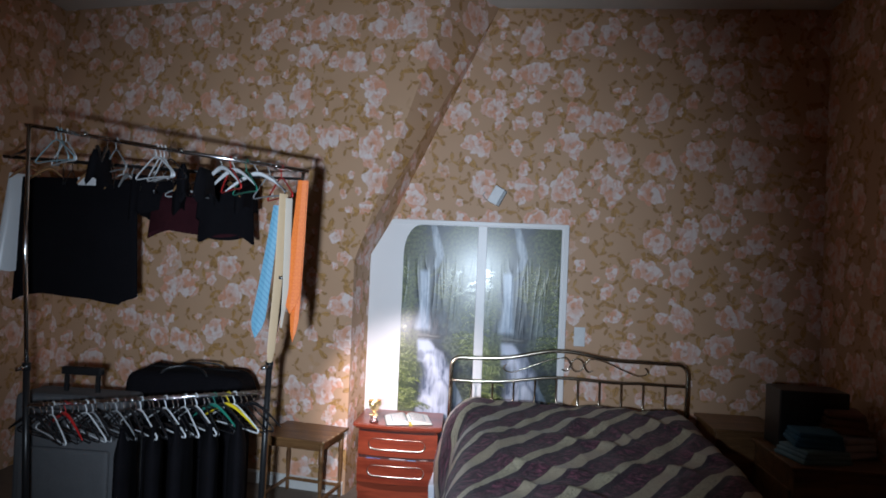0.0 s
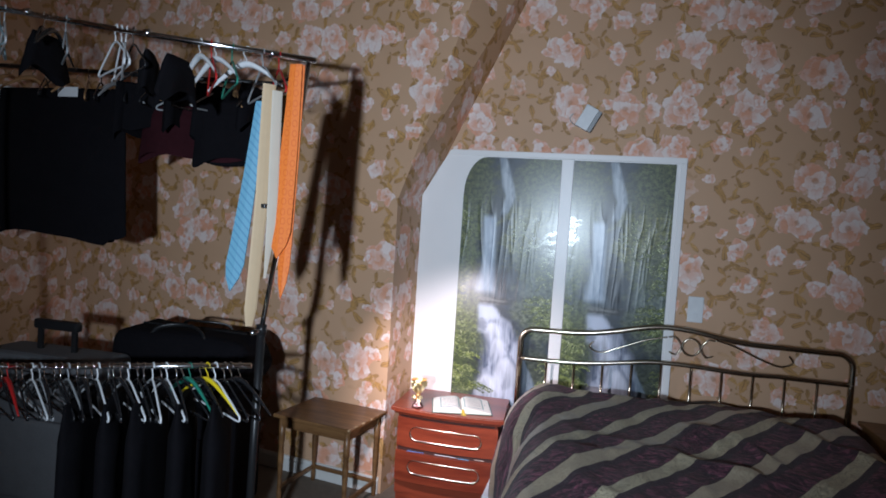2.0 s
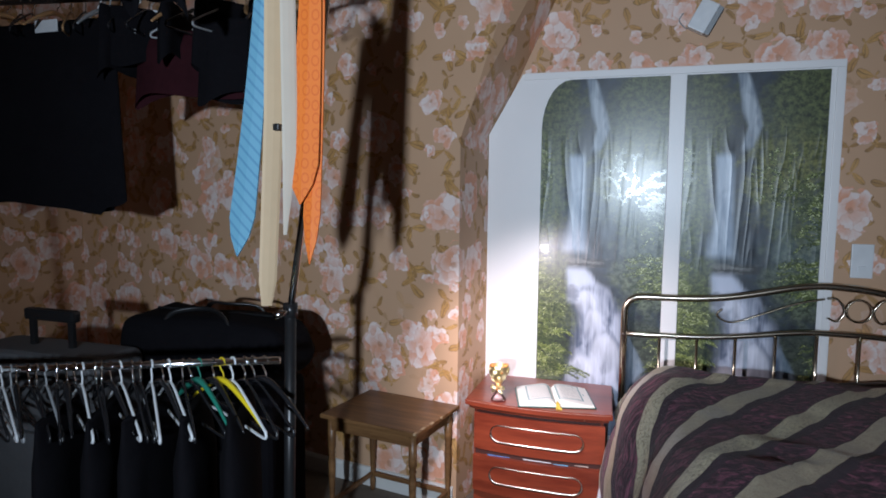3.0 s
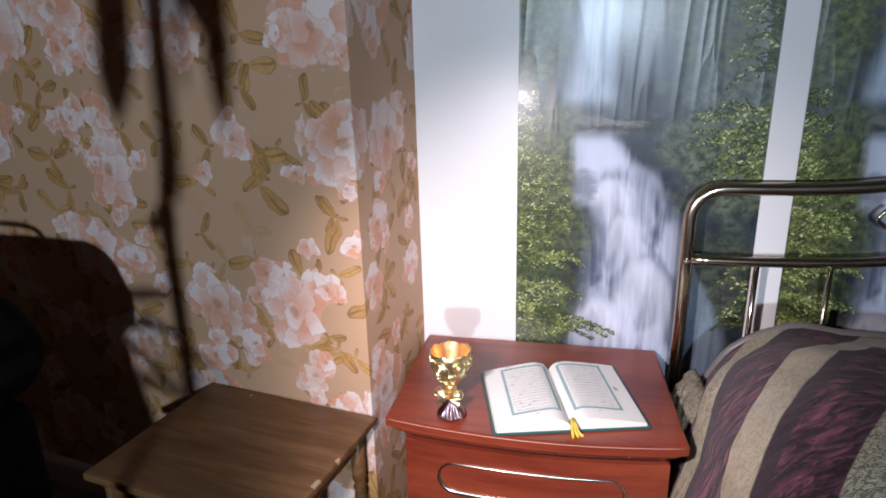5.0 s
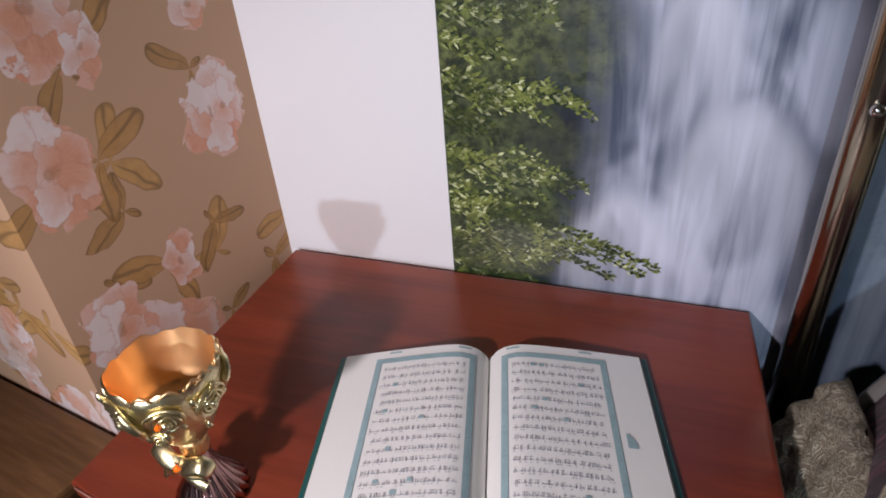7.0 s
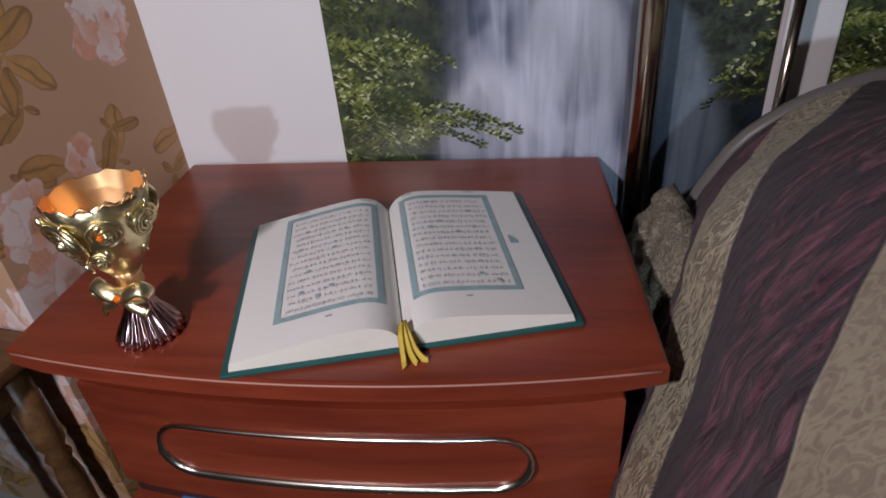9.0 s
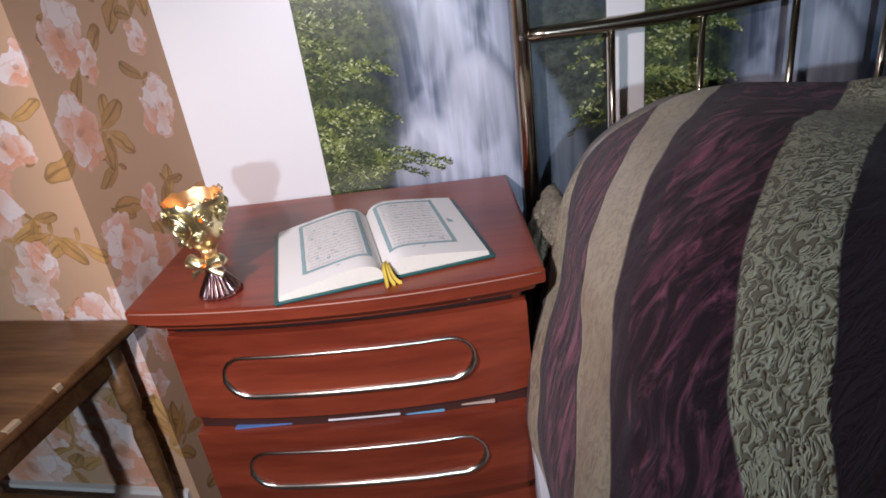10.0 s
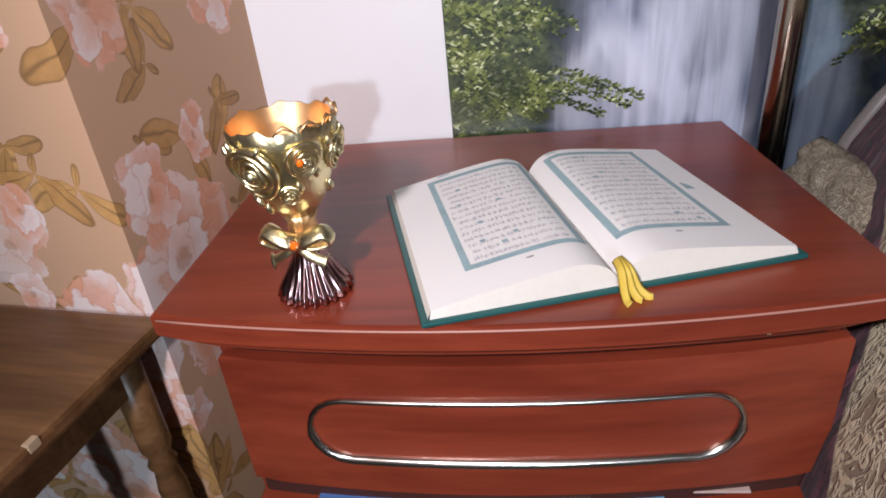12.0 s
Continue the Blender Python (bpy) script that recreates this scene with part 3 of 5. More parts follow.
def sprigs(sheet, x0, x1):
    """The photograph's leafy boughs, printed crisply on the sheet."""
    rng = random.Random(11)
    bm = bmesh.new()

    def leaf(x, z, a, s, w):
        c, d = math.cos(a), math.sin(a)
        q = [(0, 0), (0.45 * s, w), (s, 0), (0.45 * s, -w)]
        pts = [(min(max(x + c * p - d * o, x0 + 0.001), x1 - 0.001), z + d * p + c * o) for p, o in q]
        lift = -0.0232 - rng.random() * 0.0006
        bm.faces.new([bm.verts.new((px - 0.75, lift, pz)) for px, pz in pts])

    def bough(x, z, a, length, size):
        n = int(length / size * 3.4)
        for i in range(n):
            t = i / n
            bx = x + math.cos(a) * length * t
            bz = z + math.sin(a) * length * t - 0.1 * length * t * t + 0.006 * math.sin(t * 9 + x * 50)
            for sgn in (-1, 1):
                if rng.random() < 0.85:
                    leaf(bx, bz + rng.uniform(-0.004, 0.004), a + sgn * rng.uniform(0.25, 0.85), size * rng.uniform(0.6, 1.3) * (1.1 - 0.5 * t), size * rng.uniform(0.12, 0.22))

    # the fir that fills the lower edge, its branches in tiers with dark gaps between
    for k in range(17):
        z = 0.5 + 0.041 * k + rng.uniform(-0.008, 0.008)
        reach = (0.13, 0.09, 0.15, 0.11, 0.07)[k % 5] * rng.uniform(0.8, 1.15) * (1.0 if k < 13 else 0.65)
        for _ in range(6):
            bough(x0, z + rng.uniform(-0.014, 0.014), rng.uniform(-0.3, 0.2), reach * rng.uniform(0.6, 1.0), 0.0105)
        bough(x0 + reach * 0.4, z - 0.006, rng.uniform(-0.7, -0.2), reach * 0.45, 0.0095)
    for z, reach in ((0.6, 0.25), (0.588, 0.235), (0.612, 0.2), (0.575, 0.2), (0.685, 0.165), (0.675, 0.15), (0.77, 0.17), (0.78, 0.16), (0.86, 0.13), (0.95, 0.12)):
        for k in range(2):
            bough(x0 + 0.02, z + 0.01 * k, 0.02 - 0.04 * k, reach - 0.02, 0.0112)
    # trees on the far edge and the upper wood
    for i in range(26):
        bough(x1, rng.uniform(0.98, 1.15), math.pi + rng.uniform(-0.35, 0.35), rng.uniform(0.06, 0.17), 0.013)
    for i in range(22):
        bough(x1, rng.uniform(1.2, 1.55), math.pi + rng.uniform(-0.6, 0.6), rng.uniform(0.05, 0.13), 0.014)
    for i in range(24):
        bough(x0 + rng.uniform(0.32, 0.46), rng.uniform(1.4, 1.6), rng.uniform(0, 6.28), rng.uniform(0.03, 0.08), 0.012)
    for i in range(14):
        bough(x0, rng.uniform(1.35, 1.62), rng.uniform(-0.5, 0.6), rng.uniform(0.03, 0.07), 0.012)
    for i in range(8):
        bough(x1, rng.uniform(0.6, 0.8), math.pi + rng.uniform(-0.4, 0.4), rng.uniform(0.03, 0.08), 0.01)
    part("printed_foliage", bm, LEAFINK, sheet, "printed green leaves")


poster_board()


# ---- the nightstand ----
def bow(x, x0=0.03, x1=0.64, depth=0.028):
    t = (x - x0) / (x1 - x0)
    return depth * 4 * t * (1 - t)


def bowed(x0, x1, y_front, y_back, z0, z1, depth=0.028, bevel=0.004, n=18, narrow=0.0):
    """A board whose front swells out between its ends."""
    bm = bmesh.new()
    xs = [x0 + (x1 - x0) * i / n for i in range(n + 1)]
    front = [(x, y_front - bow(x, 0.03, 0.64, depth)) for x in xs]
    loop = front + [(x1 - narrow, y_back), (x0, y_back)]
    lo = [bm.verts.new((x, y, z0)) for x, y in loop]
    hi = [bm.verts.new((x, y, z1)) for x, y in loop]
    bm.faces.new(lo[::-1]), bm.faces.new(hi)
    for i in range(len(loop)):
        j = (i + 1) % len(loop)
        bm.faces.new((lo[i], lo[j], hi[j], hi[i]))
    if bevel:
        edges = [e for e in bm.edges if abs(e.verts[0].co.z - e.verts[1].co.z) < 1e-6]
        bmesh.ops.bevel(bm, geom=edges, offset=bevel, segments=3, affect="EDGES", profile=0.6)
    return bm


def nightstand():
    b = base("nightstand", (0, 0, 0), "mahogany veneer nightstand with bowed front and two drawers", "nightstand")
    part("body", box(0.064, 0.604, -0.4, -0.03, 0.06, 0.508, 0.003), MAHOGANY, b)
    part("top", bowed(0.03, 0.64, -0.43, -0.028, 0.515, 0.54, 0.03, 0.006, narrow=0.024), MAHOGANY, b)
    # thin pale bar that paints the highlight on the top's front bevel
    part("edge_highlight", tube([(x, -0.4312 - bow(x, depth=0.03), 0.5345) for x in np.linspace(0.036, 0.634, 24)], 0.0012, 6), plain("veneer_edge_highlight", (0.42, 0.2, 0.15), 0.4), b, "pale painted highlight on the front edge", smooth=True)
    part("moulding", bowed(0.045, 0.626, -0.414, -0.06, 0.499, 0.515, 0.03, 0.006), MAHOGANY, b)
    part("plinth", bowed(0.07, 0.6, -0.385, -0.05, 0.0, 0.12, 0.02, 0.003), MAHOGANY, b)
    for z0, z1, out, hz in ((0.322, 0.479, 0.0, 0.403), (0.14, 0.3, 0.012, 0.226)):
        d = part("drawer", bowed(0.066, 0.612, -0.405 - out, -0.39, z0, z1, 0.03, 0.005), MAHOGANY, b)
        loop = []
        for a in np.linspace(-math.pi / 2, math.pi / 2, 10):
            loop.append((0.492 + 0.036 * math.cos(a), hz + 0.036 * math.sin(a)))
        for a in np.linspace(math.pi / 2, 1.5 * math.pi, 10):
            loop.append((0.178 + 0.036 * math.cos(a), hz + 0.036 * math.sin(a)))
        dense = []
        for (xa, za), (xb, zb) in zip(loop, loop[1:] + loop[:1]):
            k = 14 if abs(xb - xa) > 0.1 else 1
            dense += [(xa + (xb - xa) * i / k, za + (zb - za) * i / k) for i in range(k)]
        ringpts = [(x, -0.407 - out - bow(x, depth=0.03), z) for x, z in dense]
        low = [0.0055 if z < hz else 0.003 for x, z in dense]
        part("handle", tube(ringpts, low, 8, True), HANDLE, d, "long bronzed metal loop handle", smooth=True)
        bm = bmesh.new()
        bm.faces.new([bm.verts.new((x, y + 0.0, z)) for x, y, z in [(x, -0.4065 - out - bow(x, depth=0.03), z) for x, z in dense]])
        bmesh.ops.triangulate(bm, faces=bm.faces)
        part("recess", bm, MAHOGANY, d)
    # dark strips painting the shade under the moulding and between the drawers
    part("reveal_shade", bowed(0.07, 0.606, -0.392, -0.38, 0.478, 0.5, 0.028, 0), MAHOGANY_SHADE, b)
    part("drawer_gap_shade", bowed(0.072, 0.604, -0.4, -0.39, 0.298, 0.322, 0.028, 0), MAHOGANY_SHADE, b)
    for x, y, z, s in ((0.53, -0.4165, 0.505, 0.002),):
        part("chip", box(x - s, x + s, y - bow(x) * 0.0 - 0.02, y - 0.012, z - s * 0.4, z + s * 0.4, 0.001), CHIP, b)
    return b


nightstand()
rng = random.Random(3)
for x0, x1, z, tone in ((0.13, 0.29, 0.3045, (0.1, 0.2, 0.45)), (0.285, 0.4, 0.308, (0.75, 0.75, 0.77)), (0.39, 0.47, 0.3045, (0.15, 0.4, 0.62)), (0.465, 0.55, 0.3085, (0.55, 0.42, 0.36))):
    sheet = plain("paper_packet", tone, 0.5, vary=0.25, scale=60)
    front = -0.401 - 1.0 * bow((x0 + x1) / 2)
    bm = box(x0, x1, front, -0.4, z - 0.003, z, 0.0008)
    bmesh.ops.rotate(bm, cent=((x0 + x1) / 2, -0.42, z), matrix=Matrix.Rotation(rng.uniform(-0.02, 0.02), 3, "Y"), verts=bm.verts)
    part("paper_packet", bm, sheet, label="flat paper packet poking from a half-shut drawer", category="paper", group="papers in the drawer")


# ---- the open book ----
BOOK = pose(0.388, -0.303, 0.5405, 0, 0, 14.5) @ Matrix.Diagonal((0.98, 1.12, 1.1, 1))


def page_z(u):
    """Height of the page's surface at u metres from the spine."""
    a = abs(u)
    return 0.006 + 0.021 * (1 - math.exp(-a / 0.011)) * (1 - 0.82 * max(0, (a - 0.03) / 0.125) ** 1.15) if a > 0 else 0.004


def on_page(bm, u0, u1, v0, v1, lift, cuts):
    """A strip of print that follows the page."""
    us = [u0 + (u1 - u0) * i / cuts for i in range(cuts + 1)]
    a = [bm.verts.new((u, v0, page_z(u) + lift)) for u in us]
    b = [bm.verts.new((u, v1, page_z(u) + lift)) for u in us]
    for i in range(cuts):
        bm.faces.new((a[i], a[i + 1], b[i + 1], b[i]))


def open_book():
    b = base("open_book", (0, 0, 0), "open hardback book with teal cover, bordered pages and ribbon", "book")
    b.matrix_world = BOOK
    part("cover", box(-0.163, 0.163, -0.112, 0.112, 0.0, 0.004, 0.0015), TEAL, b, "dark teal hard cover")
    hv = 0.107
    for s in (-1, 1):
        bm = bmesh.new()
        us = [s * 0.154 * (i / 26) ** 1.5 for i in range(27)]
        top = [[bm.verts.new((u, v, page_z(u))) for u in us] for v in np.linspace(-hv, hv, 9)]
        for r0, r1 in zip(top, top[1:]):
            for i in range(26):
                bm.faces.new((r0[i], r0[i + 1], r1[i + 1], r1[i]))
        page = part("page", bm, PAGE, b, "white printed page", smooth=True)
        bm = bmesh.new()
        for v in (-hv, hv):
            for k in range(26):
                q = [(us[k], v, page_z(us[k])), (us[k + 1], v, page_z(us[k + 1])), (us[k + 1] * 1.012, v * 1.012, 0.004), (us[k] * 1.012, v * 1.012, 0.004)]
                bm.faces.new([bm.verts.new(p) for p in q])
        e = us[-1]
        bm.faces.new([bm.verts.new(p) for p in ((e, -hv, page_z(e)), (e, hv, page_z(e)), (e * 1.02, hv, 0.004), (e * 1.02, -hv, 0.004))])
        part("page_block", bm, PAGE_EDGE, b)
        # border, text lines, verse rings
        bm = bmesh.new()
        i0, i1, j0, j1, w = 0.013, 0.118, -0.074, 0.096, 0.0062
        on_page(bm, s * i0, s * i1, j0, j0 + w, 0.0007, 14)
        on_page(bm, s * i0, s * i1, j1 - w, j1, 0.0007, 14)
        on_page(bm, s * i0, s * (i0 + w), j0 + w, j1 - w, 0.0007, 3)
        on_page(bm, s * (i1 - w), s * i1, j0 + w, j1 - w, 0.0007, 3)
        part("printed_border", bm, BORDER, page, "teal-grey ornamental border")
        bm = bmesh.new()
        for i in range(15):
            v = j1 - w - 0.0092 - i * 0.0102
            u = i0 + w + 0.004
            while u < i1 - w - 0.006:
                wd = rng.uniform(0.002, 0.0055)
                end = min(u + wd, i1 - w - 0.003)
                hgt = rng.uniform(0.0002, 0.00036)
                on_page(bm, s * u, s * end, v - hgt, v + hgt * 0.6, 0.0007, 2)
                for _ in range(3):
                    p = rng.uniform(u, end)
                    t = rng.uniform(0.0008, 0.0032)
                    on_page(bm, s * p, s * (p + 0.00045), v - t * 0.45, v + t, 0.0007, 1)
                    if rng.random() < 0.6:
                        o = rng.choice((-0.0026, 0.0024))
                        on_page(bm, s * p, s * (p + 0.0014), v + o, v + o + 0.0005, 0.0007, 1)
                u = end + rng.uniform(0.0005, 0.0016)
        on_page(bm, s * 0.062, s * 0.068, j0 - 0.008, j0 - 0.006, 0.0007, 1)
        part("script", bm, INK, page, "dense lines of dark script", kind="stuff")
        for _ in range(8):
            bm = bmesh.new()
            u, v = rng.uniform(i0 + 0.014, i1 - 0.014), j1 - w - 0.009 - rng.randrange(15) * 0.01
            on_page(bm, s * (u - 0.0022), s * (u + 0.0022), v - 0.0018, v + 0.0018, 0.0009, 2)
            part("verse_mark", bm, BORDER, page)
        for u in (0.018, 0.092):
            bm = bmesh.new()
            on_page(bm, s * u, s * (u + 0.013), j1 + 0.006, j1 + 0.008, 0.0007, 2)
            part("heading", bm, BORDER, page)
    bm = bmesh.new()
    for k in range(5):
        on_page(bm, 0.124, 0.133 - 0.0007 * k * k * 0.5, 0.0 + 0.0028 * k, 0.0028 * (k + 1), 0.0007, 1)
    part("margin_mark", bm, BORDER, b, "pale teal margin mark")
    bm = bmesh.new()
    for k, (dx, bend) in enumerate(((-0.003, 0.0), (0.001, 0.006), (0.004, 0.012))):
        pts = smooth_path([(dx * 0.4, -0.1, 0.021), (dx, -0.113, 0.019), (dx + bend * 0.4, -0.119, 0.007), (dx + bend * 0.9, -0.124, 0.0015), (dx + bend * 1.2, -0.129 + 0.002 * k, 0.001)])
        tube(pts, 0.0036, 6, False, bm, 0.18)
    part("ribbon", bm, YELLOW, b, "yellow ribbon marker", smooth=True)
    return b


open_book()


# ---- the goblet ----
def goblet():
    b = base("goblet", (0.168, -0.402, 0.5405), "ornate gilt goblet with roses, bow and amber jewels", "goblet")
    b.rotation_euler = (0, 0, radians(-12))
    b.scale = (0.88, 0.88, 0.9)

    def flute(a, r, z):
        k = max(0.0, 1 - z / 0.05)
        return r * (1 + 0.09 * k * math.cos(22 * a)) , z

    part("foot", lathe([(0.0, 0.0), (0.032, 0.0), (0.034, 0.003), (0.031, 0.01), (0.024, 0.022), (0.017, 0.036), (0.0125, 0.05), (0.011, 0.062)], 132, flute), AUBERGINE, b, "fluted dark bronze-purple foot", smooth=True)
    part("stem", lathe([(0.011, 0.06), (0.0135, 0.066), (0.012, 0.074), (0.016, 0.082), (0.0, 0.083)], 40, lambda a, r, z: (r * (1 + 0.05 * math.cos(12 * a)), z)), COPPER, b, smooth=True)

    def rim(a, r, z):
        k = max(0.0, (z - 0.156) / 0.011)
        return r * (1 + k * (0.012 * math.sin(5 * a) + 0.012 * math.sin(11 * a + 1))), z + k * (0.0014 * math.sin(7 * a) + 0.001 * math.sin(16 * a))

    bowl = part("bowl", lathe([(0.0, 0.08), (0.014, 0.081), (0.024, 0.093), (0.033, 0.11), (0.04, 0.13), (0.0455, 0.152), (0.0475, 0.166), (0.0455, 0.168)], 96, rim), GOLD, b, "embossed gilt bowl", smooth=True)
    part("lining", lathe([(0.0457, 0.1675), (0.0425, 0.152), (0.037, 0.132), (0.034, 0.122), (0.032, 0.1195), (0.022, 0.113), (0.0, 0.111)], 96, rim), COPPER, b, "coppery gold inside", smooth=True)

    def spot(a, z, out=0.0):
        r = 0.0245 + (z - 0.093) * 0.34 + 0.004 + out
        return Vector((r * math.cos(a), r * math.sin(a), z))

    def rose(a, z, size):
        bm = bmesh.new()
        c = spot(a, z)
        n = Vector((math.cos(a), math.sin(a), -0.3)).normalized()
        s = Vector((-math.sin(a), math.cos(a), 0))
        u = n.cross(s)
        for k in range(4):
            q = size * (1 - 0.24 * k)
            pts = [c + n * (0.0015 * k + 0.0008 * math.sin(3 * t + k)) + q * (1 + 0.08 * math.sin(3 * t + 2 * k)) * (math.cos(t) * s + math.sin(t) * u) for t in np.linspace(0, 2 * math.pi, 22)[:-1]]
            tube(pts, size * (0.15 - 0.02 * k), 6, True, bm, 0.7)
        bmesh.ops.create_uvsphere(bm, u_segments=10, v_segments=6, radius=size * 0.25, matrix=Matrix.Translation(c + n * 0.004))
        part("rose", bm, GOLD, bowl, smooth=True)

    for a, z, s in ((-1.75, 0.135, 0.0225), (-0.75, 0.143, 0.0145), (-1.15, 0.112, 0.0085), (0.1, 0.14, 0.015), (1.1, 0.138, 0.018), (2.1, 0.143, 0.014), (3.0, 0.136, 0.017), (-2.65, 0.118, 0.009), (2.6, 0.113, 0.009)):
        rose(a, z, s)
    rr = random.Random(5)
    for k in range(30):
        a, z = rr.uniform(0, 6.28), rr.uniform(0.094, 0.158)
        w = rr.uniform(-1, 1)
        up = rr.choice((1, 1, -1))
        pts = [spot(a + w * 0.12 * t, z + 0.012 * (t - 0.5) * up, 0.0015 * math.sin(math.pi * t)) for t in (0, 0.25, 0.5, 0.75, 1)]
        part("leaf_relief", tube(pts, [0.0006, 0.0028, 0.0034, 0.0024, 0.0005], 6, False, None, 0.55), GOLD, bowl, smooth=True)
    for k in range(6):
        a = -0.9 + 0.36 * k + rr.uniform(-0.1, 0.1)
        p = Vector((0.0475 * math.cos(a), 0.0475 * math.sin(a), 0.166))
        t = Vector((-math.sin(a), math.cos(a), 0))
        part("rim_leaf", tube([p - t * 0.009, p - t * 0.004 + Vector((0, 0, 0.004)), p + Vector((0, 0, 0.006)), p + t * 0.005 + Vector((0, 0, 0.003)), p + t * 0.009], [0.0006, 0.0014, 0.0017, 0.0013, 0.0005], 6), COPPER, bowl, smooth=True)
    # the bow on the stem
    front = -1.5
    n = Vector((math.cos(front), math.sin(front), 0))
    s = Vector((-math.sin(front), math.cos(front), 0))
    up = Vector((0, 0, 1))
    c = n * 0.019 + up * 0.06
    bm = bmesh.new()
    for sg in (-1, 1):
        pts = smooth_path([c, c + sg * s * 0.011 + up * 0.006 + n * 0.004, c + sg * s * 0.027 + up * 0.012, c + sg * s * 0.033 + up * 0.002 - n * 0.004, c + sg * s * 0.018 - up * 0.003 - n * 0.001, c])
        tube(pts, 0.0085, 8, False, bm, 0.3)
        pts = smooth_path([c, c + sg * s * 0.012 - up * 0.01 + n * 0.003, c + sg * s * 0.026 - up * 0.018 + n * 0.001])
        tube(pts, [0.005] * (len(pts) - 1) + [0.009], 8, False, bm, 0.35)
    part("bow", bm, GOLD, b, "gilt ribbon bow", smooth=True)
    bm = bmesh.new()
    bmesh.ops.create_uvsphere(bm, u_segments=14, v_segments=8, radius=0.0042, matrix=Matrix.Translation(c + n * 0.005))
    part("jewel", bm, JEWEL, b, "amber glass jewel", smooth=True)
    bm = bmesh.new()
    for k in range(12):
        a = k * math.pi / 6
        bmesh.ops.create_uvsphere(bm, u_segments=6, v_segments=4, radius=0.0011, matrix=Matrix.Translation(c + n * 0.004 + 0.0055 * (math.cos(a) * s + math.sin(a) * up)))
    part("jewel_setting", bm, CHROME, b, smooth=True)
    bm = bmesh.new()
    bmesh.ops.create_uvsphere(bm, u_segments=10, v_segments=6, radius=0.0032, matrix=Matrix.Translation(spot(-0.85, 0.143, 0.006)))
    part("jewel", bm, JEWEL, b, "amber glass jewel", smooth=True)
    return b


goblet()


# ---- the low table beside the nightstand ----
def low_table():
    b = base("low_table", (0, 0, 0), "small worn brown wooden table with chipped edges", "table")
    b.matrix_world = pose(-0.287, -0.489, 0, 0, 0, -9.4)
    w, d, z = 0.475, 0.385, 0.475
    part("tabletop", box(-w / 2, w / 2, -d / 2, d / 2, z - 0.018, z, 0.005), OAK, b)
    part("apron", box(-w / 2 + 0.03, w / 2 - 0.03, -d / 2 + 0.02, -d / 2 + 0.036, z - 0.07, z - 0.018, 0.002), OAK, b)
    part("apron", box(-w / 2 + 0.03, w / 2 - 0.03, d / 2 - 0.036, d / 2 - 0.02, z - 0.07, z - 0.018, 0.002), OAK, b)
    for sx in (-1, 1):
        x = sx * (w / 2 - 0.03)
        part("apron", box(min(x, x - sx * 0.016), max(x, x - sx * 0.016), -d / 2 + 0.03, d / 2 - 0.03, z - 0.07, z - 0.018, 0.002), OAK, b)
        for sy in (-1, 1):
            y = sy * (d / 2 - 0.035)
            prof = [(0.0, 0.0), (0.012, 0.0), (0.014, 0.01), (0.017, 0.05), (0.012, 0.06), (0.017, 0.07), (0.013, 0.1), (0.018, 0.2), (0.02, 0.26), (0.015, 0.29), (0.02, 0.3), (0.014, 0.31), (0.021, 0.325), (0.021, 0.457), (0.0, 0.457)]
            bm = lathe([(r * 0.82, q) for r, q in prof], 16)
            bmesh.ops.translate(bm, vec=(x - sx * 0.008, y, 0), verts=bm.verts)
            part("leg", bm, OAK, b, smooth=True)
        part("stretcher", box(x - sx * 0.016, x, -d / 2 + 0.04, d / 2 - 0.04, 0.07, 0.09, 0.003) if sx > 0 else box(x, x + 0.016, -d / 2 + 0.04, d / 2 - 0.04, 0.07, 0.09, 0.003), OAK, b)
    part("stretcher", box(-w / 2 + 0.04, w / 2 - 0.04, d / 2 - 0.044, d / 2 - 0.028, 0.07, 0.09, 0.003), OAK, b)
    for x, y, s in ((w / 2 - 0.004, -0.06, 0.012), (w / 2 - 0.006, -0.13, 0.014), (w / 2 - 0.003, 0.02, 0.006), (w / 2 - 0.01, -d / 2 + 0.006, 0.01), (-0.1, d / 2 - 0.02, 0.004)):
        part("chip", box(x - s * 0.5, x + 0.0035 + s * 0.02, y - s, y + s, z - 0.008, z + 0.0012, 0.001), CHIP, b)
    return b


low_table()


# ---- the bed ----
def hb_top(x):
    return 0.968 + 0.085 * math.exp(-((x - 1.45) / 0.3) ** 2) + 0.035 * max(0, min(1, (x - 1.5) / 0.5))


def hb_low(x):
    return 0.8 + 0.06 * math.exp(-((x - 1.45) / 0.32) ** 2) + 0.05 * max(0, min(1, (x - 1.5) / 0.5))


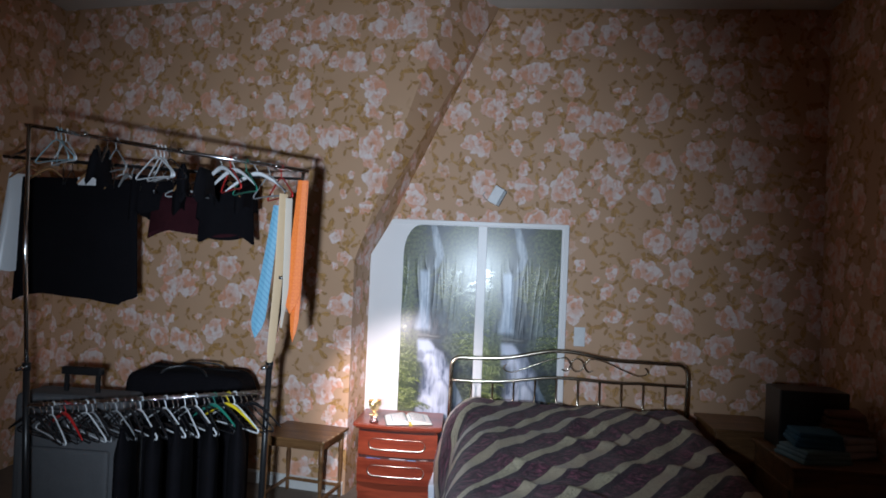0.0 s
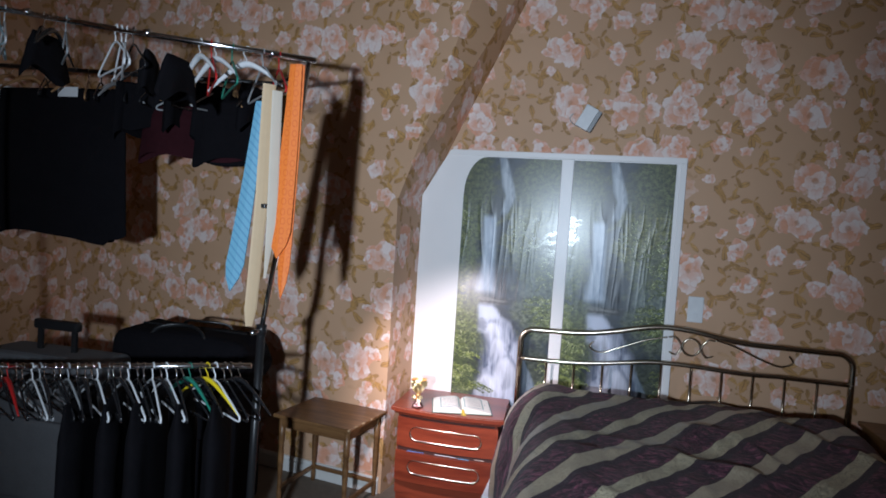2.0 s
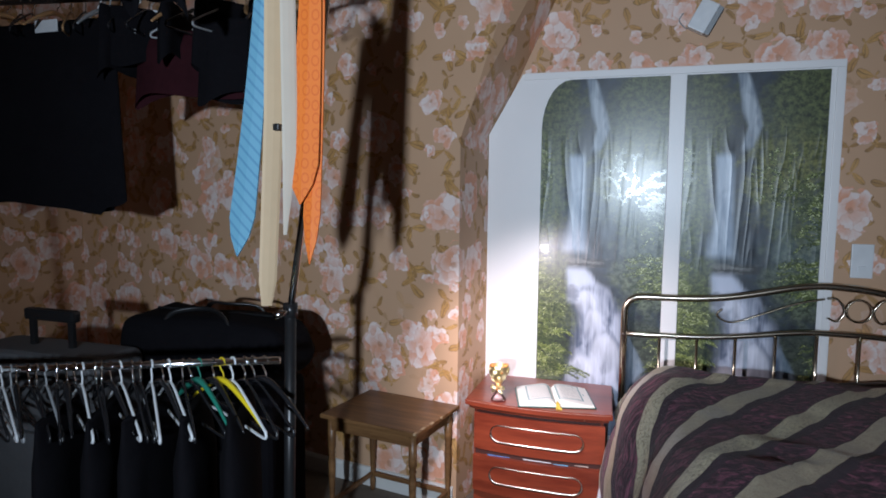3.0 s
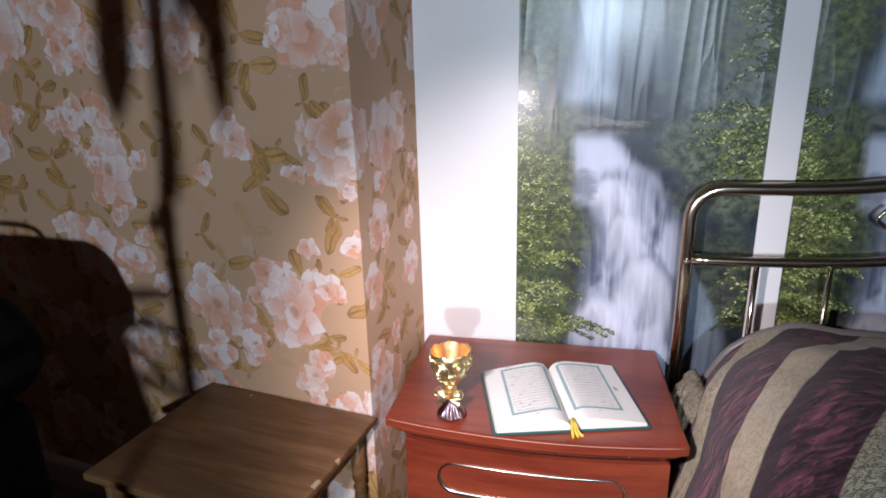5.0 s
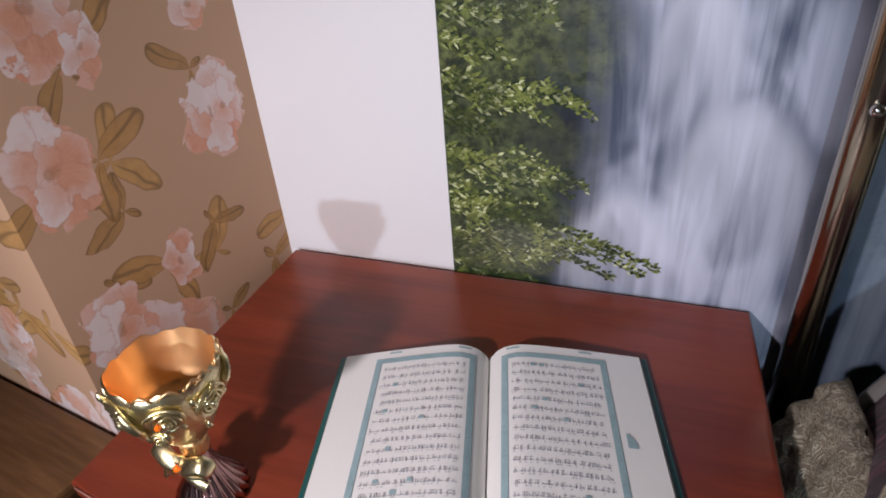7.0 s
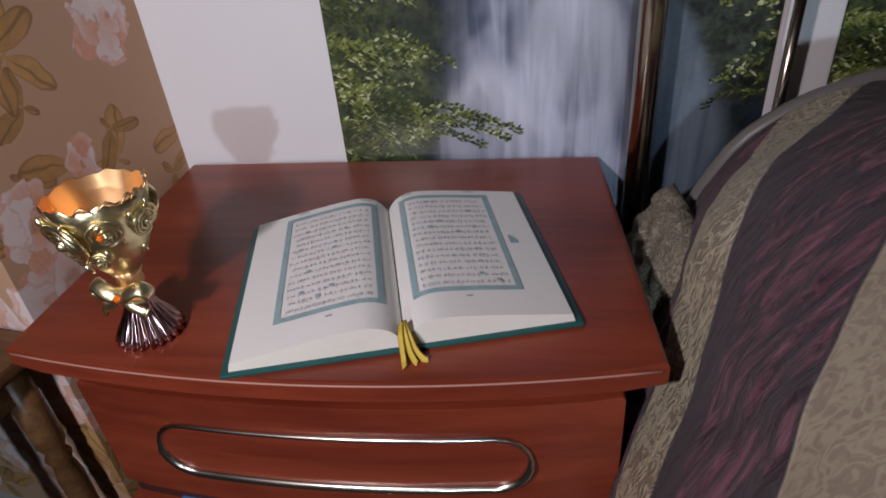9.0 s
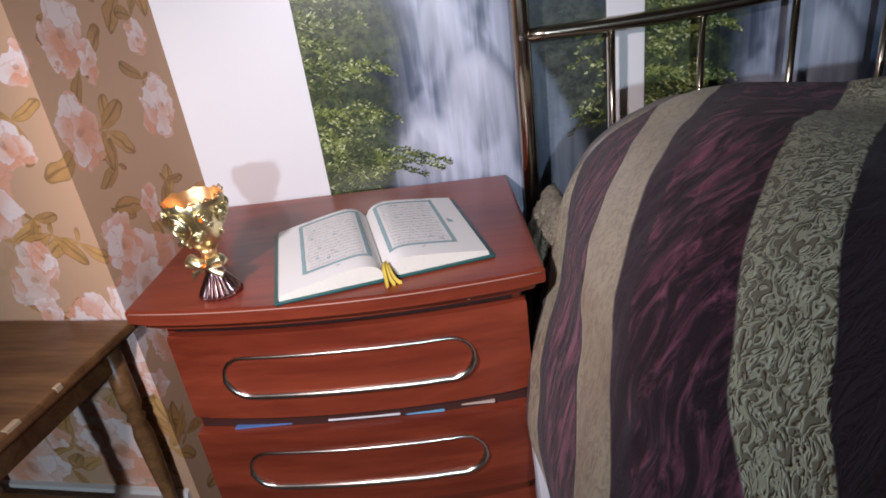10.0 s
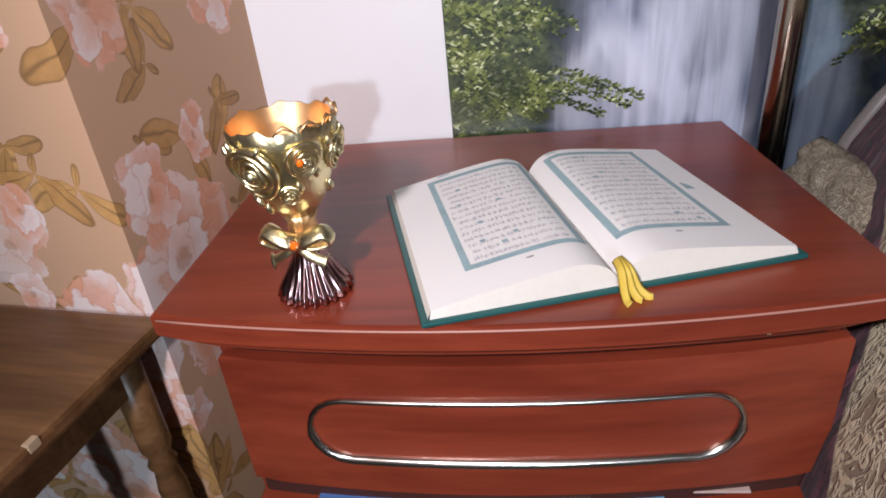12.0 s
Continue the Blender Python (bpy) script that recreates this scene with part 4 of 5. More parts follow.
def bed():
    b = base("bed", (1.5, -1.1, 0), "double bed with bronzed tubular headboard with scrolls", "bed")
    inv = Vector((-1.5, 1.1, 0))

    def bar(name, pts, r, n=10, ring=False):
        part(name, tube([Vector(p) + inv for p in pts], r, n, ring), BRASSY, b, smooth=True)

    y = -0.075
    xl, xr, rad = 0.66, 2.335, 0.07
    zl, zr = hb_top(xl), hb_top(xr)
    pts = [(xl, y, 0.0), (xl, y, zl - rad)]
    pts += [(xl + rad - rad * math.cos(a), y, zl - rad + rad * math.sin(a)) for a in np.linspace(0.2, math.pi / 2, 7)]
    pts += [(x, y, hb_top(x)) for x in np.linspace(xl + rad + 0.03, xr - rad - 0.03, 40)]
    pts += [(xr - rad + rad * math.sin(a), y, zr - rad + rad * math.cos(a)) for a in np.linspace(0, math.pi / 2, 7)]
    pts += [(xr, y, zr - rad - 0.02), (xr, y, 0.0)]
    bar("headboard_frame", pts, 0.0155, 14)
    bar("headboard_rail", [(x, y, hb_low(x)) for x in np.linspace(xl, xr, 36)], 0.0125, 12)
    for k in range(10):
        x = xl + (xr - xl) * (k + 1) / 11
        bar("spindle", [(x, y, 0.4), (x, y, hb_low(x))], 0.0065, 8)
    bar("cross_rail", [(xl, y, 0.4), (xr, y, 0.4)], 0.012)
    for x in (xl, xr):
        bm = bmesh.new()
        bmesh.ops.create_uvsphere(bm, u_segments=10, v_segments=6, radius=0.006, matrix=Matrix.Translation(Vector((x, y - 0.017, hb_low(x))) + inv))
        part("screw", bm, CHROME, b, smooth=True)
    cx, cz = 1.565, 0.958
    bar("scroll_ring", [(cx + 0.045 * math.cos(a), y, cz + 0.045 * math.sin(a)) for a in np.linspace(0, 2 * math.pi, 25)[:-1]], 0.0045, 6, True)
    for sg in (-1, 1):
        bar("scroll", smooth_path([(cx + sg * 0.11, y, cz - 0.035), (cx + sg * 0.075, y, cz - 0.045), (cx + sg * 0.05, y, cz), (cx + sg * 0.08, y, cz + 0.045), (cx + sg * 0.115, y, cz + 0.045)]), 0.0045, 6)
    bar("scroll", smooth_path([(1.68, y, 1.01), (1.78, y, 0.985), (1.9, y, 0.935), (2.0, y, 0.905), (2.06, y, 0.93), (2.04, y, 0.965)]), 0.0045, 6)
    bar("scroll", smooth_path([(1.44, y, 1.0), (1.34, y, 0.975), (1.22, y, 0.925), (1.1, y, 0.88), (1.04, y, 0.905), (1.06, y, 0.935)]), 0.0045, 6)
    bm = box(0.88, 2.28, -2.12, -0.1, 0.18, 0.4, 0.02)
    bmesh.ops.translate(bm, vec=inv, verts=bm.verts)
    part("divan", bm, SHEET, b, "pale divan base")
    bm = box(0.88, 2.28, -2.12, -0.1, 0.4, 0.58, 0.05, seg=3)
    bmesh.ops.translate(bm, vec=inv, verts=bm.verts)
    part("mattress", bm, SHEET, b, "white sheeted mattress")
    for x in (0.93, 2.22):
        for yy in (-2.05, -0.2):
            bm = box(x - 0.025, x + 0.025, yy - 0.025, yy + 0.025, 0.0, 0.18, 0.004)
            bmesh.ops.translate(bm, vec=inv, verts=bm.verts)
            part("leg", bm, BLACKTUBE, b)
    return b


bed()


def side_in(y):
    """How far the cover is drawn in along the bed's open side."""
    t = max(0.0, min(1.0, (-y - 0.7) / 0.22))
    return t * t * (3 - 2 * t)


def duvet():
    """A thick cover draped over the bed and its pillows, with heavy folds down the sides."""
    bm = bmesh.new()
    lay = bm.loops.layers.uv.new("cloth")
    nx, ny = 110, 100
    half, drop, x_mid = 0.825, 0.6, 1.49
    rows, flat = [], {}
    for j in range(ny + 1):
        v = j / ny
        y = -0.115 - 2.07 * v
        row = []
        for i in range(nx + 1):
            s = (i / nx * 2 - 1) * (half + drop)
            a = abs(s)
            r = 0.2
            sg = 1 if s > 0 else -1
            puff = 0.735 + 0.02 * math.exp(-((y + 0.5) / 0.3) ** 2) - 0.06 * max(0, -y - 1.0) - 0.085 * math.exp(-((y + 0.08) / 0.22) ** 2)
            flatlen = half - r
            if a < flatlen:
                x, z = a, puff
            elif a < flatlen + r * math.pi / 2:
                t = (a - flatlen) / r
                x, z = flatlen + r * math.sin(t), puff - r + r * math.cos(t)
            else:
                k = a - flatlen - r * math.pi / 2
                x, z = half + 0.05 * math.sin(min(k / 0.5, 1) * math.pi) + 0.02 * k, puff - r - k
            if s < 0:
                x -= (0.1 * side_in(y) + 0.06 * max(0.0, 1 - (-y - 0.1) / 0.22)) * min(1.0, a / half)
            x0 = x
            n1 = noise.noise(Vector((s * 2.2, y * 2.0, 3.1)))
            n2 = noise.noise(Vector((s * 6.0, y * 5.0, 7.7)))
            n3 = noise.noise(Vector((s * 15.0 + y * 9, y * 4.0, 1.7)))
            n4 = (1 - abs(noise.noise(Vector((s * 2.2 - y * 1.6, y * 3.4 + s, 5.5))))) ** 5
            side = max(0.0, min(1.0, (a - flatlen) / 0.2))
            z += (0.03 * n1 + 0.018 * n2 + 0.008 * n3 + 0.03 * (n4 - 0.3)) * (1 - side)
            x += (0.03 * n1 + 0.022 * noise.noise(Vector((y * 5.0, s, 2.2))) + 0.006 * n3) * side
            z = max(z, 0.05)
            vert = bm.verts.new((x_mid + sg * x, y + 0.01 * n2 * side, z))
            flat[vert] = (0.3 * (s + 0.5) + 0.7 * (x_mid + sg * x0 - 0.99), y)
            row.append(vert)
        rows.append(row)
    for r0, r1 in zip(rows, rows[1:]):
        for i in range(nx):
            f = bm.faces.new((r0[i], r0[i + 1], r1[i + 1], r1[i]))
            for loop in f.loops:
                loop[lay].uv = flat[loop.vert]
    hems = [[v.co.copy() for v in rows[0]], [row[0].co.copy() for row in rows]]
    ob = part("duvet", bm, DUVET, label="heavy plum and taupe diagonal-striped velvet duvet on the bed", category="duvet", smooth=True)
    satin = plain("grey_satin_hem", (0.2, 0.19, 0.18), 0.42, vary=0.15)
    for line in hems:
        part("hem", tube(line, 0.011, 6), satin, ob, "grey satin piped hem", smooth=True)
    mod = ob.modifiers.new("thickness", "SOLIDIFY")
    mod.thickness, mod.offset = 0.012, -1
    return ob


duvet()
bm = box(0.6, 0.64, -0.75, -0.25, 0.02, 0.27, 0.012)
for v in bm.verts:
    v.co.x += 0.012 * noise.noise(Vector((v.co.y * 8, v.co.z * 6, 0)))
part("hanging_sheet", bm, SHEET, label="white sheet hanging down between bed and nightstand", category="sheet")


# ---- wall fittings ----
def switch_plate():
    b = base("light_switch", (1.58, -0.001, 1.155), "white plastic light switch plate on the papered wall", "light switch")
    part("plate", box(-0.04, 0.04, -0.012, 0.0, -0.07, 0.07, 0.004), PLASTICS["white"], b)
    part("rocker", box(-0.014, 0.014, -0.017, -0.012, -0.048, -0.02, 0.002), PLASTICS["white"], b)
    return b


def wall_sensor():
    b = base("wall_sensor", (0.94, 0.0, 2.16), "small white sensor box hung aslant with a thin wire", "sensor")
    tilt = Matrix.Rotation(radians(28), 4, "Y")
    for name, shape, mat in (("case", box(-0.045, 0.03, -0.055, -0.004, -0.065, 0.065, 0.005), PLASTICS["white"]), ("grille", box(0.03, 0.05, -0.05, -0.008, -0.062, 0.062, 0.003), PLASTICS["grey"])):
        bmesh.ops.transform(shape, matrix=tilt, verts=shape.verts)
        part(name, shape, mat, b)
    for k in range(7):
        shape = box(0.0495, 0.0525, -0.052, -0.006, -0.055 + 0.017 * k, -0.049 + 0.017 * k)
        bmesh.ops.transform(shape, matrix=tilt, verts=shape.verts)
        part("slat", shape, BLACKTUBE, b)
    part("wire", tube(smooth_path([(-0.04, -0.02, -0.02), (-0.07, -0.015, -0.035), (-0.1, -0.006, 0.0), (-0.085, -0.004, 0.03)]), 0.0025, 6), PLASTICS["grey"], b, smooth=True)
    return b


switch_plate()
wall_sensor()


def brocade():
    g = Graph("taupe_brocade")
    v = g.coord()
    scroll = g.noise(v, 60, 3, 0.6, 2.4)
    ridge = g.m("SUBTRACT", 1.0, g.step(g.m("ABSOLUTE", g.m("SUBTRACT", scroll, 0.5)), 0.0, 0.08))
    g.bump(g.m("ADD", ridge, g.noise(v, 14, 3)), 0.6, 0.006)
    return g.done(g.mix(ridge, (0.2, 0.17, 0.12), (0.5, 0.45, 0.33)), 0.42)


def pillow(place, size, turn):
    bm = bmesh.new()
    n = 22
    side = []
    for s in (-1, 1):
        grid = []
        for j in range(n + 1):
            row = []
            for i in range(n + 1):
                u, v = i / n * 2 - 1, j / n * 2 - 1
                h = s * size[2] / 2 * max(0.0, (1 - u ** 4) * (1 - v ** 4)) ** 0.5
                h += 0.008 * noise.noise(Vector((u * 4, v * 4, s * 2)))
                row.append(bm.verts.new((u * size[0] / 2 * (1 - 0.06 * v * v), v * size[1] / 2 * (1 - 0.06 * u * u), h)))
            grid.append(row)
        for r0, r1 in zip(grid, grid[1:]):
            for i in range(n):
                bm.faces.new((r0[i], r0[i + 1], r1[i + 1], r1[i]))
    bmesh.ops.remove_doubles(bm, verts=bm.verts, dist=0.004)
    ob = part("pillow", bm, brocade(), label="taupe brocade pillow tucked under the duvet edge", category="pillow", smooth=True)
    ob.matrix_world = pose(*place, *turn)


pillow((0.672, -0.2, 0.5), (0.11, 0.17, 0.038), (0, -62, 0))


# ---- the clothes rack ----
FRONT_A, FRONT_B = Vector((-1.495, -1.614, 2.299)), Vector((-0.074, -1.411, 2.123))
LOW_A, LOW_B = Vector((-1.417, -1.623, 0.836)), Vector((-0.239, -1.434, 0.938))
BACK_A, BACK_B = Vector((-2.28, -0.85, 2.235)), Vector((-0.5, -0.85, 2.15))


def front_rack():
    b = base("clothes_rack", (-1.0, -1.3, 0), "leaning two-rail clothes rack, chrome above black lower posts", "clothes rack")
    o = Vector((1.0, 1.3, 0))

    def bar(name, pts, r, mat, label=""):
        part(name, tube([Vector(p) + o for p in pts], r, 10), mat, b, label, smooth=True)

    jl, jr = Vector((-1.444, -1.614, 1.036)), Vector((-0.216, -1.411, 1.08))
    bar("upper_post", [jl, jl.lerp(FRONT_A, 0.5) + Vector((-0.015, 0, 0)), FRONT_A], 0.0105, CHROME, "chrome telescopic post")
    bar("upper_post", [jr, jr.lerp(FRONT_B, 0.5) + Vector((0.012, 0, 0)), FRONT_B], 0.0105, CHROME, "chrome telescopic post")
    bar("hanging_rail", [FRONT_A + Vector((-0.02, 0, 0)), FRONT_A.lerp(FRONT_B, 0.5) - Vector((0, 0, 0.006)), FRONT_B + Vector((0.03, 0, 0))], 0.0115, CHROME)
    for j, foot in ((jl, Vector((-1.389, -1.632, 0.06))), (jr, Vector((-0.235, -1.411, 0.06)))):
        bar("lower_post", [foot, j], 0.0165, BLACKTUBE, "black enamelled post")
        bar("collar", [j - Vector((0, 0, 0.02)), j + Vector((0, 0, 0.02))], 0.021, BLACKTUBE)
        bar("knob", [j + Vector((0, -0.015, 0)), j + Vector((-0.02, -0.05, -0.01))], 0.011, CHROME)
        bar("foot", [foot + Vector((0, -0.26, -0.04)), foot + Vector((0, 0.0, -0.0)), foot + Vector((0, 0.26, -0.04))], 0.016, BLACKTUBE)
    bar("lower_rail", [LOW_A, LOW_B], 0.0105, CHROME, "chrome lower rail")
    bar("rear_rail", [BACK_A, BACK_B], 0.012, BLACKTUBE, "black rear rail")
    bar("arm", [FRONT_A.lerp(jl, 0.1), BACK_A + Vector((0.05, 0, 0))], 0.008, BLACKTUBE)
    bar("arm", [FRONT_B.lerp(jr, 0.04), BACK_B - Vector((0.03, 0, 0))], 0.008, BLACKTUBE)
    for t in (0.2, 0.55, 0.9):
        p = FRONT_A.lerp(FRONT_B, t)
        bar("clip", [p + Vector((-0.012, 0, 0.001)), p + Vector((0.012, 0, 0.001))], 0.0145, CHROME)
    return b


front_rack()


def hanger_mesh(kind):
    """A clothes hanger in its own plane: hook over the origin, shoulders along x."""
    hook = [(0.0, 0, -0.055), (0.0, 0, -0.035), (0.012, 0, -0.022), (0.019, 0, -0.006), (0.014, 0, 0.008), (0.0, 0, 0.0135), (-0.012, 0, 0.008), (-0.016, 0, -0.004)]
    w = 0.2
    if kind == "thick":
        arms = smooth_path([(-w, 0, -0.15), (-w * 0.62, 0, -0.102), (-0.05, 0, -0.066), (0, 0, -0.055), (0.05, 0, -0.066), (w * 0.62, 0, -0.102), (w, 0, -0.15)])
        return [("shoulder_bar", tube(arms, [0.004 + 0.009 * math.sin(math.pi * min(i, len(arms) - 1 - i) / len(arms)) for i in range(len(arms))], 8, False, None, 0.7)), ("hook", tube(smooth_path(hook), 0.0022, 6))]
    loop = smooth_path([(-w, 0, -0.15), (-w * 0.55, 0, -0.1), (0, 0, -0.055), (w * 0.55, 0, -0.1), (w, 0, -0.15), (w * 0.97, 0, -0.168), (w * 0.5, 0, -0.166), (0, 0, -0.165), (-w * 0.5, 0, -0.166), (-w * 0.97, 0, -0.168), (-w, 0, -0.15)])[:-1]
    return [("frame", tube(loop, 0.0042, 6, True)), ("hook", tube(smooth_path(hook), 0.003, 6))]


PROTO = {}


def hanger(kind, tone, place, turn, lean=0.0, group="hangers on the rail"):
    """One hanger on a rail, turned about the upright and leaning."""
    m = Matrix.Translation(place) @ Matrix.Rotation(radians(turn), 4, "Z") @ Matrix.Rotation(radians(lean), 4, "X")
    if (kind, tone) in PROTO:
        return copy_thing(PROTO[kind, tone], m)
    words = {"white": "white", "black": "glossy black", "blue": "pale blue", "red": "bright red", "yellow": "bright yellow", "green": "dark green", "grey": "grey", "wood": "varnished wooden"}[tone]
    b = base("clothes_hanger", (0, 0, 0), f"{words} {'moulded' if kind == 'thick' else 'tubular'} clothes hanger on a rail", "hanger", group)
    for name, bm in hanger_mesh(kind):
        part(name, bm, CHROME if name == "hook" and tone in ("wood", "black") else PLASTICS[tone], b, smooth=True)
    b.matrix_world = m
    PROTO[kind, tone] = b
    return b


rng = random.Random(21)


def on(a, b, t, lift=0.0):
    return a.lerp(b, t) + Vector((0, 0, lift))


for t, tone, kind, turn, lean in ((0.10, "blue", "thin", 60, 2), (0.115, "blue", "thin", 78, -4), (0.135, "white", "thin", 70, 3), (0.25, "black", "thick", 82, 2), (0.28, "black", "thick", 96, -3), (0.315, "grey", "thin", 74, 2),
                                  (0.46, "white", "thin", 66, 2), (0.475, "white", "thin", 74, -2), (0.49, "white", "thin", 80, 3), (0.51, "black", "thin", 70, 0), (0.7, "white", "thick", 68, 2), (0.73, "red", "thin", 84, -3), (0.745, "white", "thick", 62, 2),
                                  (0.79, "green", "thin", 82, 2), (0.83, "white", "thick", 48, 3), (0.875, "grey", "thin", 78, 0), (0.92, "red", "thin", 84, 2)):
    hanger(kind, tone, on(FRONT_A, FRONT_B, t, 0.0), 212 - turn, lean, "hangers on the upper rail")
for i in range(16):
    t = 0.12 + 0.8 * i / 15 + rng.uniform(-0.015, 0.015)
    hanger(rng.choice(("thin", "thick")), rng.choice(("black", "black", "black", "grey", "wood", "wood")), on(BACK_A, BACK_B, t), rng.uniform(85, 130), rng.uniform(-5, 5), "hangers on the back rail")
for t, tone in ((0.47, "white"), (0.5, "grey"), (0.58, "white"), (0.62, "white"), (0.76, "grey")):
    hanger("thin", tone, on(BACK_A, BACK_B, t, -0.0), rng.uniform(-25, 30), rng.uniform(-4, 4), "hangers on the back rail")
LOWTONES = {3: "white", 5: "red", 8: "white", 9: "grey", 13: "grey", 17: "white", 21: "white", 24: "white", 26: "white", 29: "green", 31: "yellow", 32: "white"}
for i in range(36):
    t = 0.03 + 0.93 * i / 35 + rng.uniform(-0.006, 0.006)
    tone = LOWTONES.get(i, "black")
    hanger("thick" if tone in ("red", "yellow", "green") or i % 5 == 0 else "thin", tone, on(LOW_A, LOW_B, t), rng.uniform(146, 160) - 0.35 * i if i < 28 else rng.uniform(146, 156), rng.uniform(-4, 4), "hangers on the lower rail")


# ---- clothes ----
def garment(name, place, turn, w_top, w_bot, h, depth, mat, label, category, folds=7, seed=1, notch=0.0):
    """A hanging garment: an oval tube of cloth with folds, open below."""
    bm = bmesh.new()
    n, k = 56, 26
    rows = []
    for j in range(k + 1):
        t = j / k
        w = w_top + (w_bot - w_top) * t
        row = []
        for i in range(n):
            a = 2 * math.pi * i / n
            c, s = math.cos(a), math.sin(a)
            wob = 1 + 0.16 * t * math.sin(folds * a + seed) + 0.08 * noise.noise(Vector((c * 2, s * 2 + seed, t * 3)))
            x = w / 2 * (abs(c) ** 0.75) * (1 if c > 0 else -1)
            y = depth / 2 * s * wob * (0.35 + 0.65 * min(1, t * 4))
            z = -h * t + (0.02 * math.sin(3 * a + seed) * t) + (notch if t > 0.93 and c > 0.72 else 0) - 0.012 * math.cos(a * 2) * t
            row.append(bm.verts.new((x, y, z)))
        rows.append(row)
    for r0, r1 in zip(rows, rows[1:]):
        for i in range(n):
            bm.faces.new((r0[i], r0[(i + 1) % n], r1[(i + 1) % n], r1[i]))
    bm.faces.new(rows[0])
    ob = part(name, bm, mat, label=label, category=category, smooth=True)
    ob.matrix_world = Matrix.Translation(place) @ Matrix.Rotation(radians(turn), 4, "Z")
    return ob


garment("skirt", (-1.71, -0.9, 2.1), 0, 0.78, 0.85, 0.77, 0.1, BLACKCLOTH, "plain black skirt hanging from the back rail", "skirt", 5, 1, 0.03)
garment("shirt", (-2.12, -0.88, 2.12), 70, 0.16, 0.3, 0.62, 0.07, SATIN, "white satin shirt hanging edge-on on the rail", "shirt", 4, 4)
part("clothes_label", box(-1.70, -1.58, -0.93, -0.925, 2.055, 2.105, 0.002), PLASTICS["white"], label="small glossy white tag on the skirt hanger", category="tag")
garment("trousers", (-0.95, -0.86, 2.03), 0, 0.56, 0.62, 0.26, 0.09, MAROON, "folded dark maroon trousers over a hanger", "trousers", 6, 2)
garment("trousers", (-0.72, -0.9, 2.05), 20, 0.3, 0.34, 0.3, 0.07, BLACKCLOTH, "folded black trousers over a hanger", "trousers", 5, 6)
for x, s in ((-1.3, 3), (-1.18, 5), (-1.05, 9), (-0.8, 11), (-0.62, 8)):
    garment("jumper", (x, -0.84, 2.13), 50 + 14 * (s % 5), 0.3, 0.34, 0.2 + 0.02 * (s % 4), 0.08, BLACKCLOTH, "black jumper hung over a hanger", "clothes", 5, s)
for i in range(5):
    t = 0.42 + 0.12 * i
    p = on(LOW_A, LOW_B, t, -0.12)
    garment("dark_garment", p, 112 + 7 * math.sin(i * 2.3), 0.3, 0.36, 0.56, 0.09, BLACKCLOTH, "black garment hanging from the lower rail", "clothes", 5, i)


for t, turn, s in ((0.26, 100, 2), (0.56, 118, 4), (0.64, 96, 6)):
    garment("scarf", on(FRONT_A, FRONT_B, t, -0.075), turn, 0.16, 0.28, 0.16, 0.06, BLACKCLOTH, "black knitted scarf bundled over a hanger", "scarf", 5, s)


def tie(name, top, tip, width, mat, label, tail=0.0, bend=0.01):
    """A necktie folded over a hanger: a widening blade with a pointed tip, and its tail behind."""
    top, tip = Vector(top), Vector(tip)
    b = base(name, top, label, "tie", "ties on the rack")

    def blade(a, c, w0, w1, y):
        bm = bmesh.new()
        n = 14
        front, back = [], []
        for i in range(n + 1):
            t = i / n
            p = a.lerp(c, t) - top
            w = (w0 + (w1 - w0) * min(1, t / 0.86)) if t < 0.9 else w1 * (1 - t) / 0.1
            q = bend * math.sin(t * 3.1)
            for lst, dy in ((front, y - 0.004), (back, y)):
                lst.append([bm.verts.new((p.x + s * w / 2, p.y + dy + q - 0.002 * (1 - abs(s)), p.z + 0.0)) for s in (-1, 0, 1)])
        for lst in (front, back):
            for r0, r1 in zip(lst, lst[1:]):
                for i in range(2):
                    bm.faces.new((r0[i], r0[i + 1], r1[i + 1], r1[i]))
        for r0, r1, q0, q1 in zip(front, front[1:], back, back[1:]):
            for i in (0, 2):
                bm.faces.new((r0[i], r1[i], q1[i], q0[i]))
        return bm

    part("blade", blade(top, tip, width * 0.55, width, 0.0), mat, b)
    if tail:
        part("tail", blade(top + Vector((0.01, 0.012, 0)), tip + Vector((0.016, 0.012, -tail)), width * 0.4, width * 0.55, 0.0), mat, b)
    return b


tie("necktie", (0.007, -1.665, 2.046), (-0.03, -1.665, 1.386), 0.08, ORANGE, "bright orange patterned silk necktie over a hanger", 0.14)
tie("necktie", (-0.112, -1.674, 1.918), (-0.198, -1.674, 1.259), 0.07, BLUE, "pale blue striped silk necktie over a hanger")
b = base("fabric_belt", (-0.08, -1.683, 1.955), "long beige fabric belt with a dark stud", "belt")
part("strap", tube([(0, 0, 0.02), (-0.008, 0, -0.37), (-0.03, 0, -0.75), (-0.034, 0, -0.81)], [0.0225, 0.0225, 0.021, 0.012], 8, False, None, 0.12), BEIGE, b)
part("stud", box(-0.004, 0.012, -0.012, -0.002, -0.4, -0.384, 0.003), BLACKTUBE, b, "small dark stud")
part("cream_end", tube([(0.025, 0.01, 0.0), (0.028, 0.01, -0.45), (0.012, 0.01, -0.64)], [0.018, 0.018, 0.004], 8, False, None, 0.12), CREAM, b, "cream belt end")


